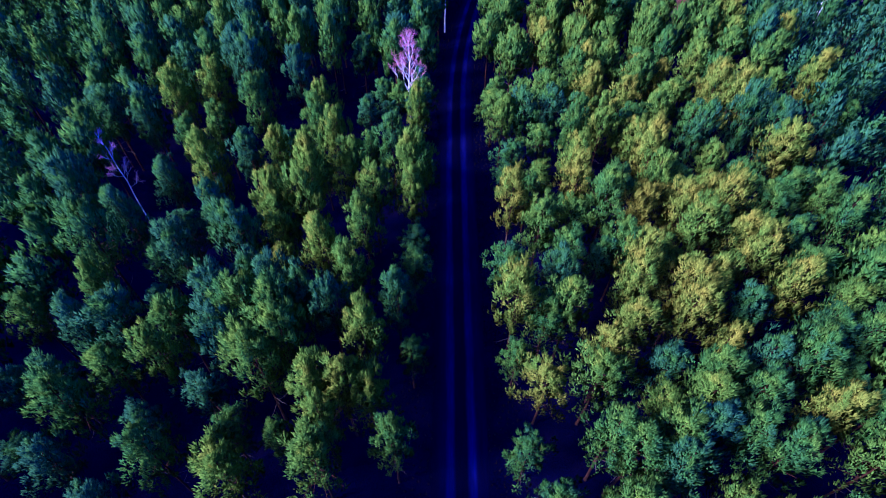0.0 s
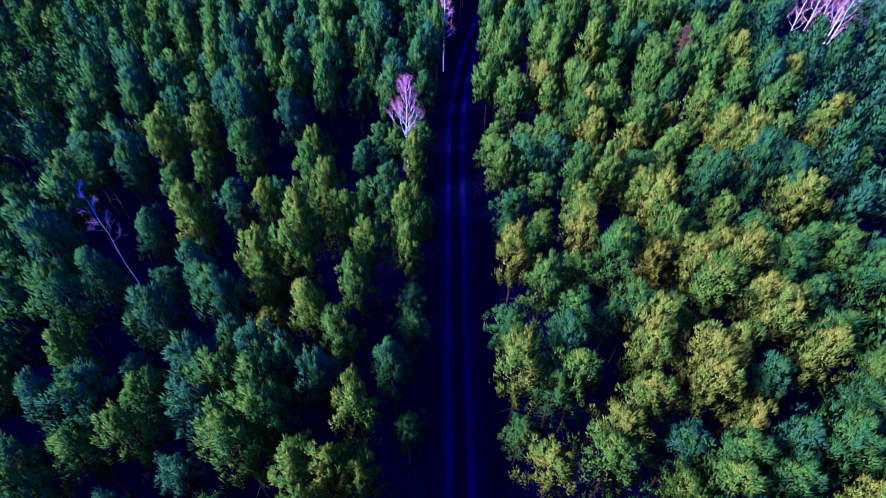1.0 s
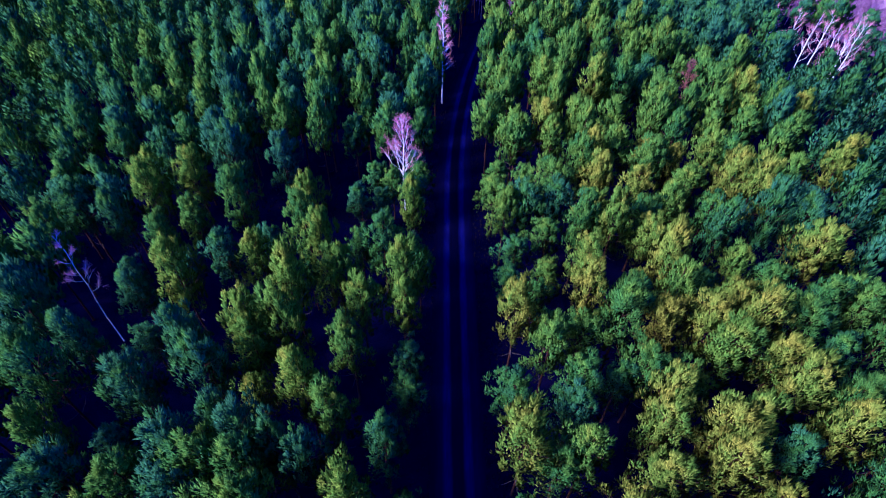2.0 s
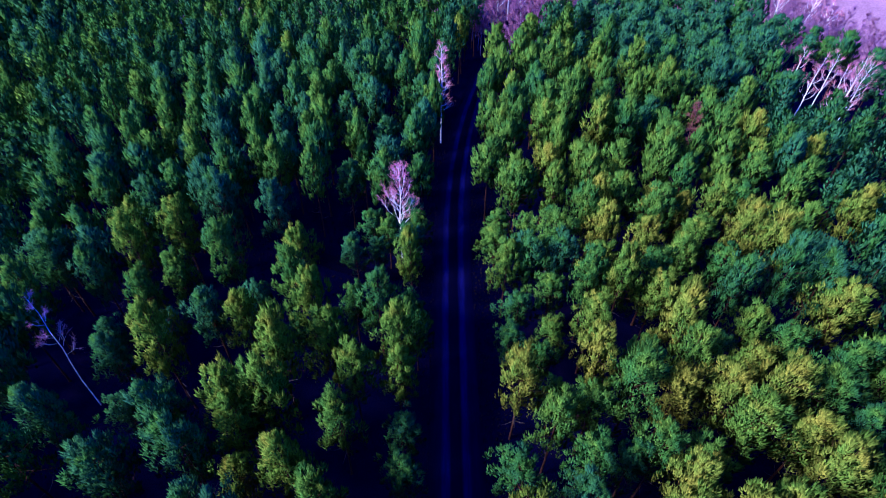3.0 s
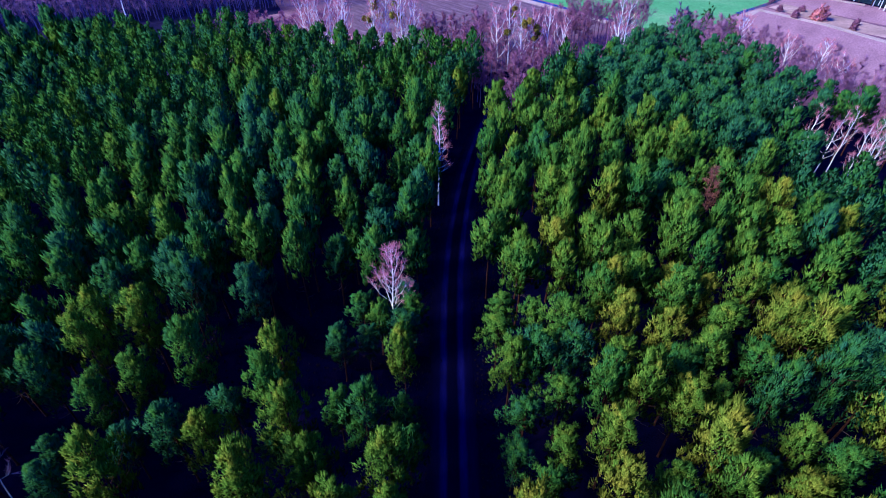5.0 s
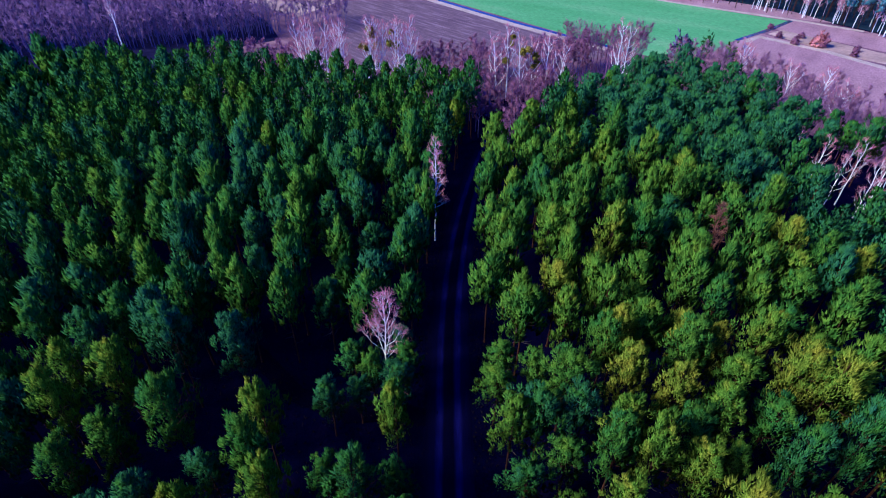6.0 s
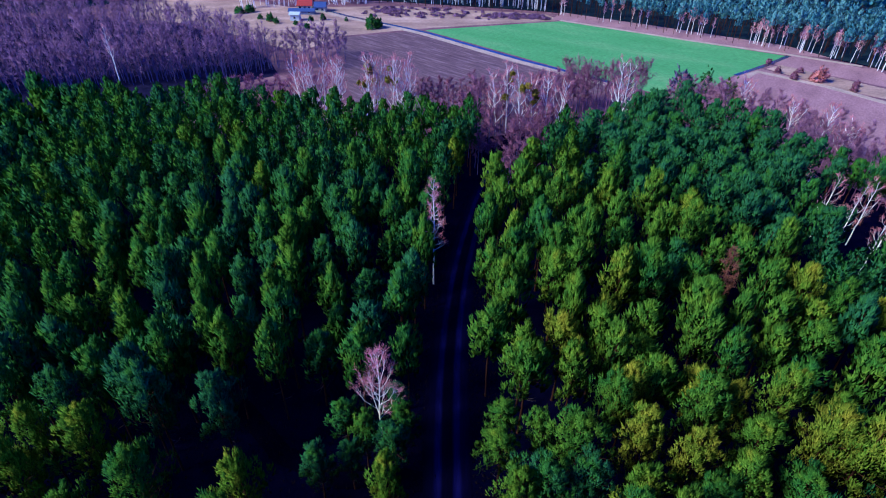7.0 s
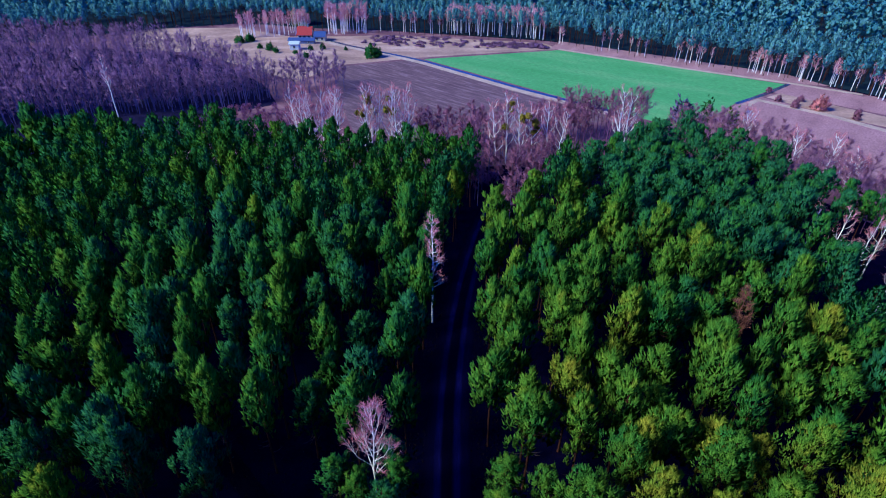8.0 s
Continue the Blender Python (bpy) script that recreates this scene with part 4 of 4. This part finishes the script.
def prism(bm, x0, x1, y0, y1, z0, z1, over=0.3, thick=0.2):
    """A gable roof with thickness, its ridge along x."""
    ym = (y0 + y1) / 2
    ring = []
    for x in (x0 - over, x1 + over):
        ring.append([bm.verts.new((x, y, z)) for y, z in ((y0 - over, z0 - over * 0.6), (ym, z1), (y1 + over, z0 - over * 0.6), (y1 + over, z0 - over * 0.6 + thick), (ym, z1 + thick), (y0 - over, z0 - over * 0.6 + thick))])
    for i in range(6):
        j = (i + 1) % 6
        bm.faces.new((ring[0][i], ring[0][j], ring[1][j], ring[1][i]))
    for r in ring:
        bm.faces.new((r[0], r[1], r[4], r[5]))
        bm.faces.new((r[1], r[2], r[3], r[4]))
    bmesh.ops.recalc_face_normals(bm, faces=bm.faces)


def solid(name, bm, mat, parent, label=""):
    me = bpy.data.meshes.new(name)
    bm.to_mesh(me)
    me.materials.append(mat)
    return part(name, me, parent, label)


def plain(name, colour, rough=0.8, scale=1.5):
    m, n, l, p = material(name, rough, 0.2)
    g = grain(n, l, scale, 4)
    low = tuple(c * 0.8 for c in colour)
    l.new(ramp(n, l, g, [(0.3, low), (0.7, colour)]), p.inputs["Base Color"])
    return m


red_tile, cream, dark_glass = plain("red_roof_tiles", (0.40, 0.05, 0.05)), plain("cream_plaster", (0.62, 0.56, 0.42)), plain("dark_window_glass", (0.03, 0.035, 0.05), 0.15)
blue_sheet, grey_wall, yellow_wall, white_wall = plain("blue_roof_sheet", (0.07, 0.10, 0.27), 0.5), plain("grey_blue_boards", (0.20, 0.24, 0.36)), plain("yellow_green_facade", (0.30, 0.31, 0.10)), plain("white_shed_wall", (0.6, 0.66, 0.72))


def house(name, x, y, wide, deep, eave, ridge, wall_mat, roof_mat, label, windows, category="house", turn=0.0, chimney=False):
    """A small building: wall block with gables, gable roof, framed windows on its front."""
    base = new(name)
    base.matrix_basis = pose(x, y, 0, 0, 0, turn)
    bm = bmesh.new()
    box(bm, -wide / 2, wide / 2, 0, deep, 0, eave)
    for sx in (-wide / 2, wide / 2 - 0.2):
        a = [bm.verts.new((sx + d, yy, z)) for d in (0, 0.2) for yy, z in ((0.02, eave), (deep - 0.02, eave), (deep / 2, ridge - 0.03))]
        for q in ((0, 1, 2), (5, 4, 3), (0, 3, 4, 1), (1, 4, 5, 2), (2, 5, 3, 0)):
            bm.faces.new([a[k] for k in q])
    solid("wall", bm, wall_mat, base)
    bm = bmesh.new()
    prism(bm, -wide / 2, wide / 2, 0, deep, eave, ridge, 0.35, 0.18)
    roof = solid("roof", bm, roof_mat, base)
    if chimney:
        bm = bmesh.new()
        box(bm, 0.8, 1.5, deep * 0.5 - 0.35, deep * 0.5 + 0.35, ridge - 0.6, ridge + 1.1)
        solid("chimney", bm, grey_wall, roof)
    for wx, wz, ww, wh in windows:
        bm = bmesh.new()
        for b in ((wx - ww / 2, wx + ww / 2, -0.05, 0.03, wz + wh, wz + wh + 0.1), (wx - ww / 2, wx + ww / 2, -0.08, 0.03, wz - 0.1, wz), (wx - ww / 2 - 0.1, wx - ww / 2, -0.05, 0.03, wz - 0.1, wz + wh + 0.1), (wx + ww / 2, wx + ww / 2 + 0.1, -0.05, 0.03, wz - 0.1, wz + wh + 0.1)):
            box(bm, *b)
        win = solid("window", bm, white_wall, base)
        bm = bmesh.new()
        box(bm, wx - ww / 2, wx + ww / 2, -0.012, 0.02, wz, wz + wh)
        solid("pane", bm, dark_glass, win)
    tagged(base, label, category)


house("house", -54.4, 264, 5.6, 6.0, 2.3, 4.9, cream, red_tile, "cream farmhouse with a steep red tiled roof", [(-1.8, 0.8, 1.0, 1.1), (0, 0.8, 1.0, 1.1), (1.8, 0.8, 1.0, 1.1)], chimney=True)
house("outbuilding", -48.0, 262.5, 4.2, 5, 2.0, 3.4, cream, blue_sheet, "small outbuilding with a blue sheet roof", [(-1.0, 0.7, 0.9, 0.8), (1.0, 0.7, 0.9, 0.8)], "outbuilding")
house("long_shed", -54.5, 258, 10, 3.0, 1.3, 2.0, grey_wall, blue_sheet, "long low shed with blue roof before the farmhouse", [(-3, 0.5, 0.9, 0.5), (3, 0.5, 0.9, 0.5)], "shed")
house("garden_shed", -54.6, 246.5, 3.4, 3, 2.3, 2.9, white_wall, white_wall, "pale garden shed on the meadow", [(0, 0.8, 0.8, 0.8)], "shed")
house("house", -64.0, 298, 6.5, 8, 4.8, 6.2, yellow_wall, yellow_wall, "yellow-green house half hidden by birches", [(-2.0, 3.1, 1.0, 1.2), (0, 3.1, 1.0, 1.2), (2.0, 3.1, 1.0, 1.2), (-2.0, 0.9, 1.0, 1.3), (2.0, 0.9, 1.0, 1.3)])

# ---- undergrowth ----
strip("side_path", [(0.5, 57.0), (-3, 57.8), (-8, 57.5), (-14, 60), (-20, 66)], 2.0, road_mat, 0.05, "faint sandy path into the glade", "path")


def undergrowth(name, label, seed, places, mat, high, count):
    """Low tufts past counting on the forest floor."""
    rng = np.random.default_rng(seed)
    c = np.array([(x, y, 0.05) for x, y in places])
    s = Soup()
    s.add(*blades(rng, c, np.tile([0, 0, 1.0], (len(c), 1)), count, high, high * 0.22, 0.8))
    tagged(new(name, s.mesh(name, mat)), label, "undergrowth", "", "stuff")


undergrowth("verge_heath", "reddish heath and dry stalks along the track, shade in their near-black colour", 51, scatter(52, (-4, 12, 10, 100), 0.42, lambda x, y: 2.3 < abs(x - road_x(y)) < 5.2, 14000), heath_twigs, 0.30, 8)
undergrowth("glade_grass", "heath and dry grass in the glade, shade in their near-black colour", 53, scatter(54, (-30, -3, 48, 74), 0.8, lambda x, y: (x + 13) ** 2 / 130 + (y - 60) ** 2 / 110 < 1, 9000), heath_twigs, 0.35, 8)
